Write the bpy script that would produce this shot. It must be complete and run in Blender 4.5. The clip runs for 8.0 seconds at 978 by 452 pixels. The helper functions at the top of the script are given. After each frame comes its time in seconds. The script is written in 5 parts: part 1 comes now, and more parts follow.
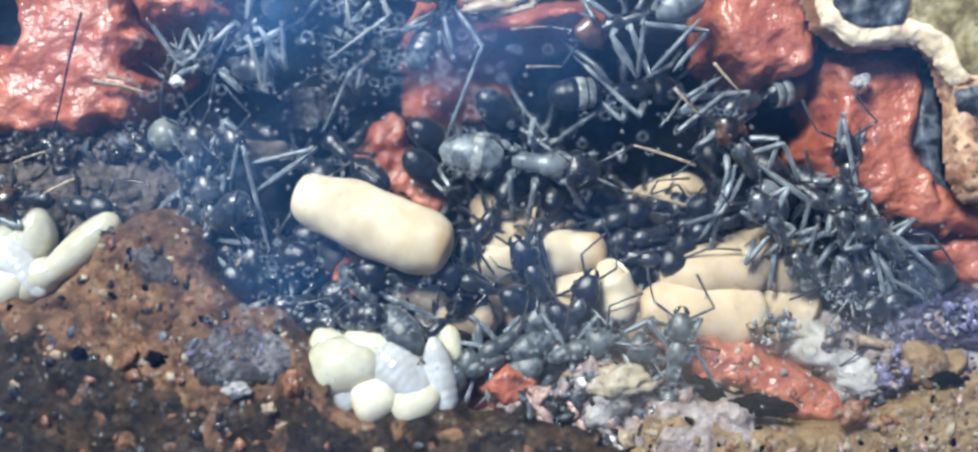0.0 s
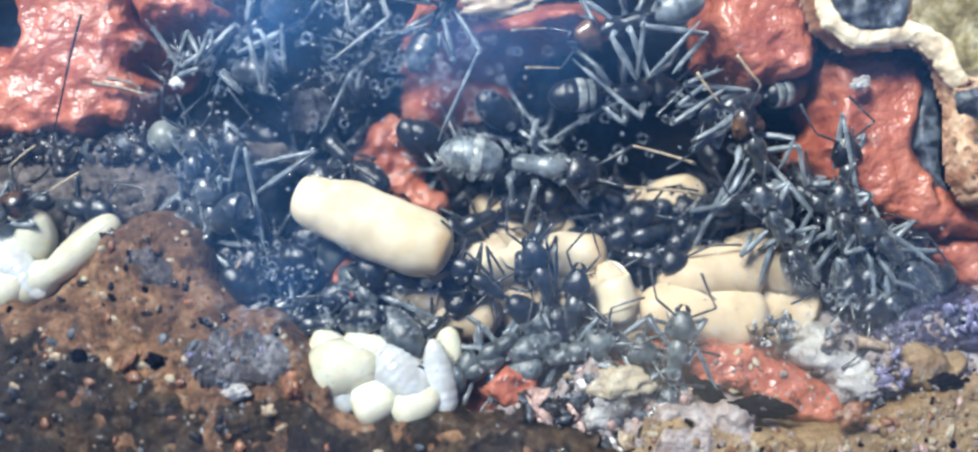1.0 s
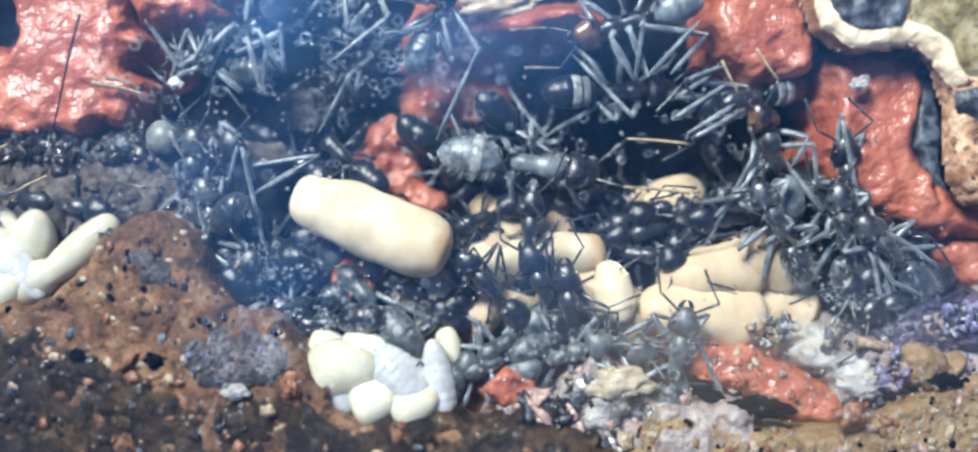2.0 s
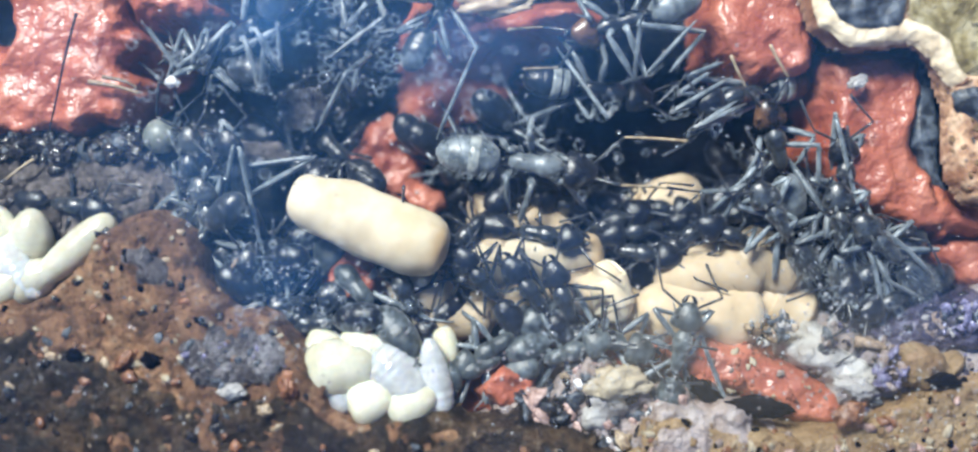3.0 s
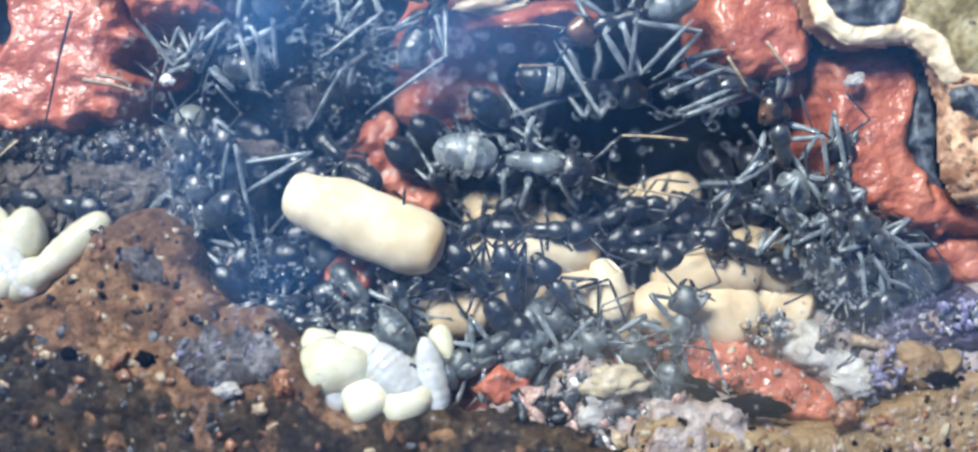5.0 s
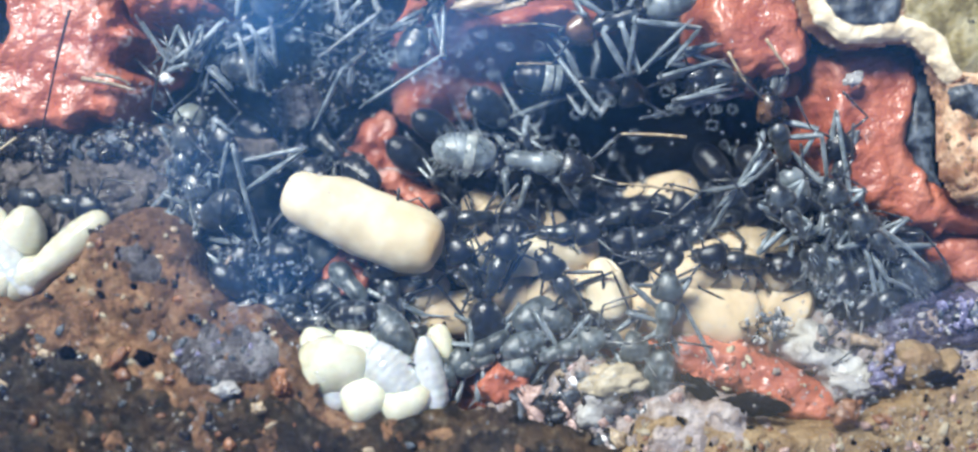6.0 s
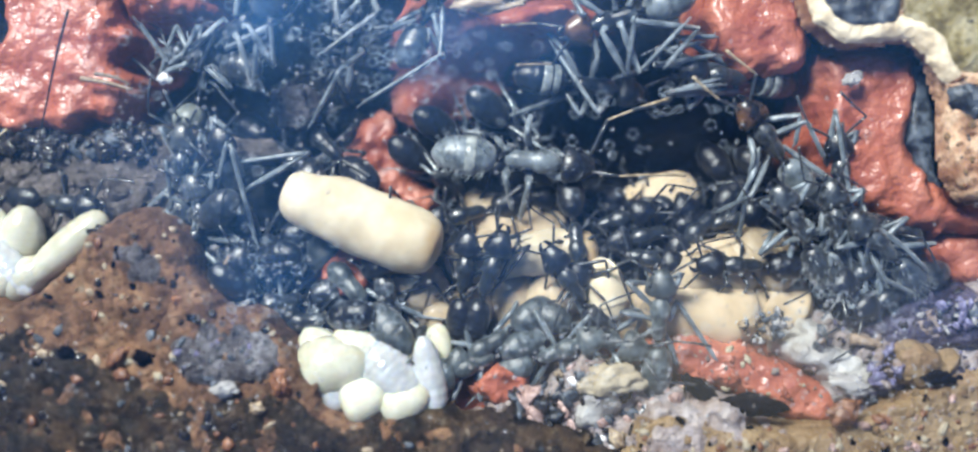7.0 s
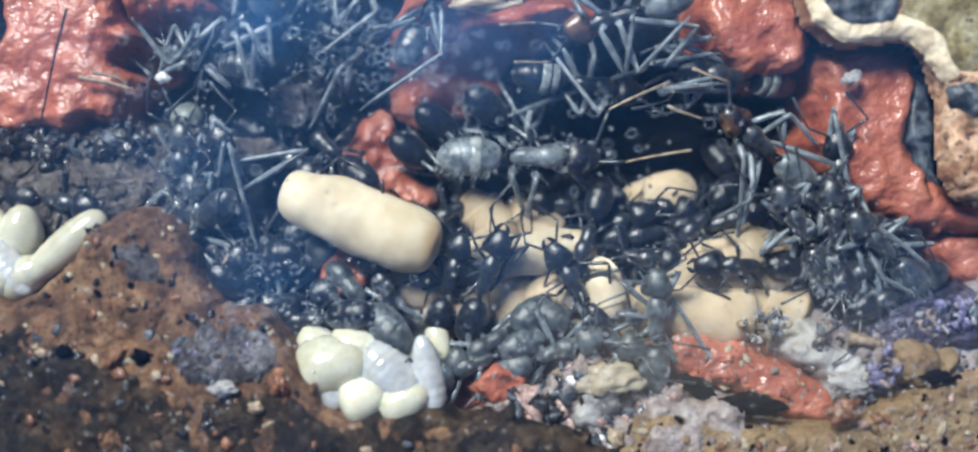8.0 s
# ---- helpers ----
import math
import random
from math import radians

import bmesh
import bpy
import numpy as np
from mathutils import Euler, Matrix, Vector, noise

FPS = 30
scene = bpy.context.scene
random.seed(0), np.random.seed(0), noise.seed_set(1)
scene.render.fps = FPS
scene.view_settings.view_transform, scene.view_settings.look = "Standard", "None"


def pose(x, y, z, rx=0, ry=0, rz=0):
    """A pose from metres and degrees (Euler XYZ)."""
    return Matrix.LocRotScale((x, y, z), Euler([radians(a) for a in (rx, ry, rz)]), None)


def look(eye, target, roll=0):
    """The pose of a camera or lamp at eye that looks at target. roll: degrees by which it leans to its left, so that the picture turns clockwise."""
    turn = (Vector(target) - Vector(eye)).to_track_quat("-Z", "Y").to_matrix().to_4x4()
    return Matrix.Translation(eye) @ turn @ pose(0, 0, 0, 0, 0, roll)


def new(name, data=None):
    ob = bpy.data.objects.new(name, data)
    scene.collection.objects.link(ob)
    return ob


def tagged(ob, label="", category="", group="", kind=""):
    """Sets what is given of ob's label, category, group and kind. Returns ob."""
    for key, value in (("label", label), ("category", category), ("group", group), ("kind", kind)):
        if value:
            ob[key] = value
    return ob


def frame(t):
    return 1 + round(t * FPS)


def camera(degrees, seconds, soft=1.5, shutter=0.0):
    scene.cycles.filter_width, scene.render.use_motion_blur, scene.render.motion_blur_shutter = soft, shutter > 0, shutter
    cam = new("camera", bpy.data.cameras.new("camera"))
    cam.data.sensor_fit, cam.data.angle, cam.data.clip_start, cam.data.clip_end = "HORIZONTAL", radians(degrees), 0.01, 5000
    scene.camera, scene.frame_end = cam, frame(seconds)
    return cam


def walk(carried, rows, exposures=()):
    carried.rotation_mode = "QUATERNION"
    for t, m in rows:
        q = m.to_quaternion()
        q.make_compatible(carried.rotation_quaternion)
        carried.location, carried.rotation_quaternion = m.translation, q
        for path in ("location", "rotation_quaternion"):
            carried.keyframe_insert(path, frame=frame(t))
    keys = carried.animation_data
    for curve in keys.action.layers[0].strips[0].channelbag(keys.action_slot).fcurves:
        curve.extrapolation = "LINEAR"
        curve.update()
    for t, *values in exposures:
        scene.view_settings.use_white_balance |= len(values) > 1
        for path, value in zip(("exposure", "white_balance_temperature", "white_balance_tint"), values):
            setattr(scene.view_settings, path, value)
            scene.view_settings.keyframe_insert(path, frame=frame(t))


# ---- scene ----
U = 0.001            # the plan below is in millimetres


def mm(x, y, z, rx=0, ry=0, rz=0):
    return pose(x * U, y * U, z * U, rx, ry, rz)


# ---- camera ----
cam = camera(50, 8.0, soft=2.35)
HIGH = 69.7          # height of the lens over the glass
# seconds, drift to the right, drift up, approach
DRIFT = [(0.0, 0.0, 0.0, 0.0), (0.5, 0.01, 0.1, 0.0), (1.0, 0.01, 0.12, 0.0), (1.5, 0.03, 0.12, 0.02),
         (3.0, 0.24, 0.07, 0.18), (3.5, 0.37, 0.05, 0.24), (4.0, 0.42, 0.03, 0.3), (4.5, 0.46, 0.0, 0.34),
         (6.0, 0.58, -0.1, 0.4), (6.5, 0.63, -0.12, 0.43), (7.0, 0.65, -0.11, 0.45), (7.5, 0.7, -0.12, 0.48),
         (8.0, 0.73, -0.16, 0.5)]
cam.data.dof.use_dof, cam.data.dof.focus_distance, cam.data.dof.aperture_fstop = True, (HIGH + 3.4) * U, 10.0
walk(cam, [(t, mm(x * 1.08, y * 1.08, HIGH - z)) for t, x, y, z in DRIFT], exposures=[(0, -0.05), (0.5, 0.01), (1.5, 0.11), (3, 0.05), (3.5, 0.03), (4, 0.1), (4.5, 0.11), (6.5, 0.1), (7, 0.01), (7.5, -0.15), (8, -0.27)])

# ---- light ----
world = bpy.data.worlds.new("room")
world.use_nodes = True
scene.world = world
back = world.node_tree.nodes["Background"]
back.inputs[0].default_value, back.inputs[1].default_value = (0.12, 0.32, 1.0, 1), 0.46


def lamp(name, place, target, size, watts, colour):
    data = bpy.data.lights.new(name, "AREA")
    data.shape, data.size, data.energy, data.color = "DISK", size * U, watts, colour
    ob = new(name, data)
    ob.matrix_world = look([c * U for c in place], [c * U for c in target])
    return ob


lamp("desk_lamp_light", (-110, 178, 235), (0, 0, -6), 110, 2.5, (0.96, 1.0, 0.95))


# ---- materials ----
def material(name, rough=0.5, metal=0.0, spec=0.5):
    mat = bpy.data.materials.new(name)
    mat.use_nodes = True
    nt = mat.node_tree
    b = nt.nodes["Principled BSDF"]
    b.inputs["Roughness"].default_value, b.inputs["Metallic"].default_value = rough, metal
    b.inputs["Specular IOR Level"].default_value = spec
    return mat, nt, b


def coords(nt, obj=True):
    c = nt.nodes.new("ShaderNodeTexCoord")
    return c.outputs["Object"]


def noisy(nt, where, per_mm, detail=4.0, rough=0.6):
    n = nt.nodes.new("ShaderNodeTexNoise")
    n.inputs["Scale"].default_value, n.inputs["Detail"].default_value, n.inputs["Roughness"].default_value = per_mm / U, detail, rough
    nt.links.new(where, n.inputs["Vector"])
    return n.outputs["Fac"]


def ramp(nt, fac, *stops):
    r = nt.nodes.new("ShaderNodeValToRGB")
    e = r.color_ramp.elements
    while len(e) < len(stops):
        e.new(0.5)
    for k, (at, c) in zip(e, stops):
        k.position, k.color = at, (*c, 1)
    nt.links.new(fac, r.inputs["Fac"])
    return r.outputs["Color"]


def mixed(nt, fac, a, b):
    m = nt.nodes.new("ShaderNodeMix")
    m.data_type = "RGBA"
    for v, s in ((fac, m.inputs[0]), (a, m.inputs[6]), (b, m.inputs[7])):
        if isinstance(v, (int, float)):
            s.default_value = v
        elif isinstance(v, tuple):
            s.default_value = (*v, 1)
        else:
            nt.links.new(v, s)
    return m.outputs[2]


def level(nt, fac, lo, hi, a=0.0, b=1.0):
    r = nt.nodes.new("ShaderNodeMapRange")
    for i, v in zip((1, 2, 3, 4), (lo, hi, a, b)):
        r.inputs[i].default_value = v
    nt.links.new(fac, r.inputs[0])
    return r.outputs[0]


def relief(nt, b, *layers):
    prev = None
    for height, far, strength in layers:
        n = nt.nodes.new("ShaderNodeBump")
        n.inputs["Distance"].default_value, n.inputs["Strength"].default_value = far * U, strength
        nt.links.new(height, n.inputs["Height"])
        if prev:
            nt.links.new(prev, n.inputs["Normal"])
        prev = n.outputs["Normal"]
    nt.links.new(prev, b.inputs["Normal"])


def m_floor(name, whole):
    mat, nt, b = material(name, 0.32, 0, 0.6)
    c = coords(nt)
    at = nt.nodes.new("ShaderNodeAttribute")
    at.attribute_name = "paint"
    big, fine, mid = noisy(nt, c, 0.25), noisy(nt, c, 3.0), noisy(nt, c, 0.9)
    red = ramp(nt, big, (0.3, (0.24, 0.058, 0.036)), (0.52, (0.36, 0.11, 0.065)), (0.72, (0.45, 0.185, 0.125)))
    red = mixed(nt, level(nt, mid, 0.6, 0.72, 0, 0.6), red, (0.22, 0.03, 0.03))
    # Dark soil, toned near black to stand in for shade in the deep places.
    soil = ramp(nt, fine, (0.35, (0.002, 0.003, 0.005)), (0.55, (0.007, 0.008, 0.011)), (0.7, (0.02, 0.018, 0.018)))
    edge = nt.nodes.new("ShaderNodeMath")
    edge.operation = "ADD"
    if whole:
        edge.inputs[0].default_value = 0.85
    else:
        nt.links.new(at.outputs["Fac"], edge.inputs[0])
    nt.links.new(level(nt, mid, 0.3, 0.7, -0.3, 0.3), edge.inputs[1])
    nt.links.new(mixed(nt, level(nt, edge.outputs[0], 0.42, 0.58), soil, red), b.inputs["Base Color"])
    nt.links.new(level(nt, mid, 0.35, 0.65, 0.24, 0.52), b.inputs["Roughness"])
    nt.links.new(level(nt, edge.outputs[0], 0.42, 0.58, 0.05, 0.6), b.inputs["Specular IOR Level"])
    relief(nt, b, (big, 1.5, 0.7), (mid, 0.2, 0.32), (fine, 0.025, 0.3))
    return mat


def m_soil(name, dark, base, light, fleck, rough=0.55, dirt=0.7):
    mat, nt, b = material(name, rough, 0, 0.5)
    c = coords(nt)
    big, mid, fine = noisy(nt, c, 0.11, 5, 0.65), noisy(nt, c, 0.6, 8, 0.75), noisy(nt, c, 2.2, 6, 0.75)
    col = ramp(nt, mid, (0.41, dark), (0.49, base), (0.58, light))
    col = mixed(nt, level(nt, big, 0.47, 0.56, 0, dirt + 0.1), col, mixed(nt, fine, dark, base))
    v = nt.nodes.new("ShaderNodeTexVoronoi")
    v.inputs["Scale"].default_value = 1.1 / U
    v.inputs["Randomness"].default_value = 1.0
    nt.links.new(c, v.inputs["Vector"])
    some = nt.nodes.new("ShaderNodeMath")
    some.operation = "MULTIPLY"
    nt.links.new(level(nt, v.outputs["Distance"], 0.2, 0.34, 0.8, 0.0), some.inputs[0])
    nt.links.new(level(nt, mid, 0.5, 0.6), some.inputs[1])
    col = mixed(nt, some.outputs[0], col, fleck)
    grit = noisy(nt, c, 4.5, 3, 0.65)
    col = mixed(nt, level(nt, fine, 0.52, 0.6, 0, dirt), col, dark)
    col = mixed(nt, level(nt, grit, 0.56, 0.68, 0, 0.5), col, light)
    col = mixed(nt, level(nt, grit, 0.32, 0.44, 0.6, 0), col, dark)
    nt.links.new(col, b.inputs["Base Color"])
    nt.links.new(level(nt, fine, 0.35, 0.65, rough - 0.2, rough + 0.25), b.inputs["Roughness"])
    relief(nt, b, (mid, 1.6, 1.0), (fine, 0.6, 1.0), (grit, 0.12, 0.8))
    return mat


def m_mottle(name, colours, cells, rough=0.5, bump=1.0):
    """Crumbs of several colours pressed together, each cell a crumb."""
    mat, nt, b = material(name, rough, 0, 0.5)
    c = coords(nt)
    warp, fine = noisy(nt, c, 1.2, 4), noisy(nt, c, 4.0, 4)
    add = nt.nodes.new("ShaderNodeVectorMath")
    add.operation = "MULTIPLY_ADD"
    nt.links.new(warp, add.inputs[0])
    add.inputs[1].default_value = (1.2 * U, 1.6 * U, 0.8 * U)
    nt.links.new(c, add.inputs[2])
    v = nt.nodes.new("ShaderNodeTexVoronoi")
    v.inputs["Scale"].default_value = cells / U
    nt.links.new(add.outputs[0], v.inputs["Vector"])
    pick = nt.nodes.new("ShaderNodeSeparateColor")
    nt.links.new(v.outputs["Color"], pick.inputs[0])
    col = ramp(nt, pick.outputs[0], *[(i / len(colours), k) for i, k in enumerate(colours)])
    drift = ramp(nt, noisy(nt, c, 0.28, 3), (0.42, colours[0]), (0.5, colours[1]), (0.58, colours[-1]))
    col = mixed(nt, 0.5, col, drift)
    col = mixed(nt, level(nt, fine, 0.55, 0.68, 0, 0.5), col, tuple(k * 0.35 for k in colours[0]))
    nt.links.new(col, b.inputs["Base Color"])
    nt.links.new(level(nt, fine, 0.35, 0.65, rough - 0.2, rough + 0.25), b.inputs["Roughness"])
    relief(nt, b, (warp, 0.8, 0.7 * bump), (v.outputs["Distance"], 0.3, -0.5 * bump), (fine, 0.12, 0.7))
    return mat


def m_sand():
    mat, nt, b = material("sandy_plaster", 0.8, 0, 0.3)
    c = coords(nt)
    big, mid, fine = noisy(nt, c, 0.2), noisy(nt, c, 0.9, 6), noisy(nt, c, 5.0)
    col = ramp(nt, mid, (0.38, (0.2, 0.11, 0.07)), (0.49, (0.52, 0.31, 0.19)), (0.6, (0.68, 0.48, 0.33)))
    col = mixed(nt, level(nt, big, 0.53, 0.64), col, mixed(nt, fine, (0.16, 0.07, 0.04), (0.42, 0.2, 0.11)))
    col = mixed(nt, level(nt, fine, 0.54, 0.66, 0, 0.7), col, (0.1, 0.06, 0.04))
    nt.links.new(col, b.inputs["Base Color"])
    relief(nt, b, (mid, 0.5, 0.9), (fine, 0.15, 0.8))
    return mat


def m_plain(name, low, high, rough, per_mm=2.0, bump=0.1, spec=0.5, sub=0.0, sheen=0.0, coat=0.0, fuzz=None):
    mat, nt, b = material(name, rough, 0, spec)
    c = coords(nt)
    n, f = noisy(nt, c, per_mm), noisy(nt, c, per_mm * 5)
    info = nt.nodes.new("ShaderNodeObjectInfo")
    col = ramp(nt, n, (0.4, low), (0.62, high))
    hs = nt.nodes.new("ShaderNodeHueSaturation")
    nt.links.new(col, hs.inputs["Color"])
    nt.links.new(level(nt, info.outputs["Random"], 0, 1, 0.75, 1.2), hs.inputs["Value"])
    nt.links.new(hs.outputs["Color"], b.inputs["Base Color"])
    nt.links.new(level(nt, f, 0.3, 0.7, max(rough - 0.1, 0.05), rough + 0.12), b.inputs["Roughness"])
    if sub:
        b.inputs["Subsurface Weight"].default_value = sub
        b.inputs["Subsurface Scale"].default_value = 0.6 * U
        b.inputs["Subsurface Radius"].default_value = (1.0, 0.7, 0.4)
    b.inputs["Sheen Weight"].default_value = sheen
    b.inputs["Coat Weight"].default_value = coat
    if bump:
        relief(nt, b, (n, 0.25, bump * 2), (f, 0.06, bump * 3 if fuzz is None else fuzz))
    return mat


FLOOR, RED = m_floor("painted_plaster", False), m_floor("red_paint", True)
SLUDGE = m_soil("grey_blue_silt", (0.055, 0.045, 0.05), (0.2, 0.18, 0.19), (0.42, 0.41, 0.44), (0.5, 0.5, 0.55), 0.35)
SOIL = m_soil("brown_soil", (0.075, 0.043, 0.028), (0.34, 0.165, 0.084), (0.48, 0.275, 0.15), (0.44, 0.35, 0.25))
HUMUS = m_soil("dark_humus", (0.006, 0.005, 0.004), (0.042, 0.025, 0.013), (0.13, 0.078, 0.04), (0.3, 0.24, 0.16), 0.45)
# Black for loose grit and for lumps that imitate shaded holes.
HOLE_AND_GRIT = m_plain("hole_and_grit_black", (0.0015, 0.0015, 0.003), (0.006, 0.005, 0.008), 0.9, 2.0, 0.3, 0.05)
DARK = m_soil("dark_peat", (0.05, 0.04, 0.038), (0.21, 0.175, 0.16), (0.36, 0.31, 0.29), (0.02, 0.02, 0.03), 0.5, dirt=0.3)
RUBBLE = m_mottle("grey_rubble", [(0.185, 0.123, 0.0968), (0.282, 0.22, 0.194), (0.238, 0.211, 0.22), (0.37, 0.334, 0.317), (0.132, 0.0968, 0.088), (0.317, 0.282, 0.29)], 1.8, 0.5, 0.8)
OCHRE = m_mottle("ochre_plaster", [(0.162, 0.0976, 0.0433), (0.238, 0.157, 0.0758), (0.298, 0.216, 0.119), (0.195, 0.102, 0.0541), (0.26, 0.184, 0.108)], 0.7, 0.6, 0.8)
SAND = m_sand()
SLATE = m_plain("dark_slate", (0.012, 0.015, 0.022), (0.1, 0.12, 0.15), 0.4, 1.2, 0.25)
GRAIN = m_plain("wet_dark_grain", (0.01, 0.009, 0.01), (0.04, 0.034, 0.032), 0.14, 2.0, 0.1)
PEBBLE = m_plain("pale_grain", (0.16, 0.11, 0.07), (0.42, 0.34, 0.24), 0.45, 1.5, 0.1)
RUST = m_plain("rusty_grain", (0.1, 0.04, 0.02), (0.23, 0.1, 0.05), 0.4, 1.5, 0.1)
LILAC = m_plain("lilac_crystal", (0.07, 0.062, 0.13), (0.27, 0.26, 0.4), 0.25, 2.5, 0.1)
QUARTZ = m_plain("white_quartz", (0.5, 0.5, 0.52), (0.85, 0.85, 0.85), 0.25, 1.0, 0.1)
CHALK = m_mottle("chalky_crumb", [(0.285, 0.26, 0.236), (0.384, 0.372, 0.36), (0.347, 0.353, 0.391), (0.434, 0.428, 0.409)], 0.6, 0.35, 0.6)
CREAMY = m_plain("cream_plaster", (0.5, 0.4, 0.27), (0.72, 0.62, 0.45), 0.6, 0.7, 0.35)
MOSSY = m_soil("yellow_moss", (0.22, 0.17, 0.07), (0.54, 0.44, 0.2), (0.76, 0.69, 0.48), (0.1, 0.08, 0.05), 0.55, dirt=0.1)
BEIGE = m_mottle("beige_crumb", [(0.288, 0.23, 0.158), (0.374, 0.317, 0.223), (0.432, 0.382, 0.288)], 0.4, 0.35, 0.5)
VIOLET = m_mottle("violet_crumb", [(0.02, 0.016, 0.032), (0.04, 0.0336, 0.068), (0.088, 0.08, 0.144), (0.176, 0.168, 0.256), (0.032, 0.0224, 0.032)], 1.0, 0.3)
SILK = m_plain("cocoon_silk", (0.4, 0.31, 0.2), (0.5, 0.4, 0.275), 0.5, 0.35, 0.03, 0.4, 0.3, 0.1)
CREAM = m_plain("cream_silk", (0.56, 0.465, 0.315), (0.67, 0.585, 0.43), 0.5, 0.5, 0.05, 0.4, 0.25, 0.1)


def stain(mat, lo, hi, colour):
    """A stain that covers one end of a cocoon, from lo to hi millimetres along it."""
    nt = mat.node_tree
    b = nt.nodes["Principled BSDF"]
    was = b.inputs["Base Color"].links[0].from_socket
    c = coords(nt)
    apart, add = nt.nodes.new("ShaderNodeSeparateXYZ"), nt.nodes.new("ShaderNodeMath")
    nt.links.new(c, apart.inputs[0])
    nt.links.new(apart.outputs["X"], add.inputs[0])
    nt.links.new(level(nt, noisy(nt, c, 0.35, 3), 0.3, 0.7, -1.2 * U, 1.2 * U), add.inputs[1])
    nt.links.new(mixed(nt, level(nt, add.outputs[0], lo * U, hi * U, 0, 0.75), was, colour), b.inputs["Base Color"])


stain(CREAM, 3.6, 6.0, (0.42, 0.27, 0.12))
LARVA = m_plain("larva_skin", (0.5, 0.485, 0.375), (0.62, 0.605, 0.5), 0.16, 0.5, 0.03, 0.9, 0.6, 0, 0.4)
CLEAR_LARVA = m_plain("translucent_larva_skin", (0.44, 0.455, 0.46), (0.58, 0.6, 0.61), 0.16, 0.9, 0.03, 0.9, 0.7, 0, 0.4)
MEMBRANE = m_plain("pale_membrane", (0.12, 0.14, 0.145), (0.3, 0.32, 0.31), 0.35, 1.5, 0.05)
PINK = m_plain("pink_crumb", (0.24, 0.14, 0.12), (0.55, 0.4, 0.36), 0.5, 1.5, 0.2)
CHITIN = m_plain("black_chitin", (0.003, 0.004, 0.008), (0.012, 0.016, 0.025), 0.3, 2.2, 0.08, 0.6, 0, 0.08, 0.05, 0.35)
LEG = m_plain("black_leg_chitin", (0.005, 0.007, 0.01), (0.03, 0.038, 0.05), 0.3, 1.2, 0.08, 0.9, 0, 0.15, 0.1, 0.25)
DUSTY_LEG = m_plain("dusty_leg_chitin", (0.055, 0.074, 0.088), (0.2, 0.238, 0.265), 0.4, 0.8, 0.1, 0.9, 0, 0.3, 0.1, 0.25)
FELT = m_plain("dusty_felt_chitin", (0.012, 0.018, 0.022), (0.075, 0.095, 0.105), 0.42, 1.6, 0.15, 0.8, 0, 0.15, 0.0, 0.4)
BLOOM = m_plain("grey_bloom_chitin", (0.05, 0.066, 0.076), (0.16, 0.19, 0.21), 0.4, 1.0, 0.12, 0.8, 0, 0.3, 0.0, 0.4)
SHINY_LEG = m_plain("shiny_leg_chitin", (0.08, 0.1, 0.12), (0.34, 0.39, 0.42), 0.22, 1.2, 0.05, 1.0, 0, 0.2, 0.3, 0.2)
DUST = m_plain("dusty_chitin", (0.006, 0.008, 0.012), (0.05, 0.062, 0.074), 0.32, 1.2, 0.12, 0.9, 0, 0.15, 0.05, 0.4)
PALE_LEG = m_plain("straw_leg_chitin", (0.2, 0.15, 0.09), (0.42, 0.34, 0.22), 0.35, 2.0, 0.1, 0.6, 0, 0.2)
HAIR = m_plain("grey_hair", (0.12, 0.14, 0.15), (0.36, 0.4, 0.42), 0.3, 2.0, 0, 0.8)
FUZZ = m_plain("grey_fuzzy_chitin", (0.004, 0.006, 0.009), (0.024, 0.031, 0.04), 0.3, 1.6, 0.1, 0.9, 0, 0.1, 0.05, 0.4)
AMBER = m_plain("amber_chitin", (0.008, 0.007, 0.008), (0.12, 0.06, 0.03), 0.25, 0.6, 0.05)
PEARL = m_plain("pearly_egg_skin", (0.5, 0.48, 0.4), (0.66, 0.64, 0.56), 0.18, 1.0, 0.02, 0.8, 0.4)
EGG = m_plain("grey_egg_skin", (0.13, 0.15, 0.14), (0.22, 0.24, 0.225), 0.4, 1.0, 0.05, 0.5, 0.3)
STRAW = m_plain("dry_straw", (0.16, 0.11, 0.075), (0.34, 0.26, 0.19), 0.6, 2.0, 0.2)


# ---- mesh helpers ----
def solid(name, verts, faces, mat, smooth=True):
    me = bpy.data.meshes.new(name)
    me.from_pydata([(x * U, y * U, z * U) for x, y, z in verts], [], faces)
    me.polygons.foreach_set("use_smooth", [smooth] * len(me.polygons))
    me.materials.append(mat)
    me.update()
    return me


def put(name, me, m=None, parent=None, label="", category="", group="", kind=""):
    ob = new(name, me)
    if parent is not None:
        ob.parent = parent
    if m is not None:
        ob.matrix_basis = m
    return tagged(ob, label, category, group, kind)


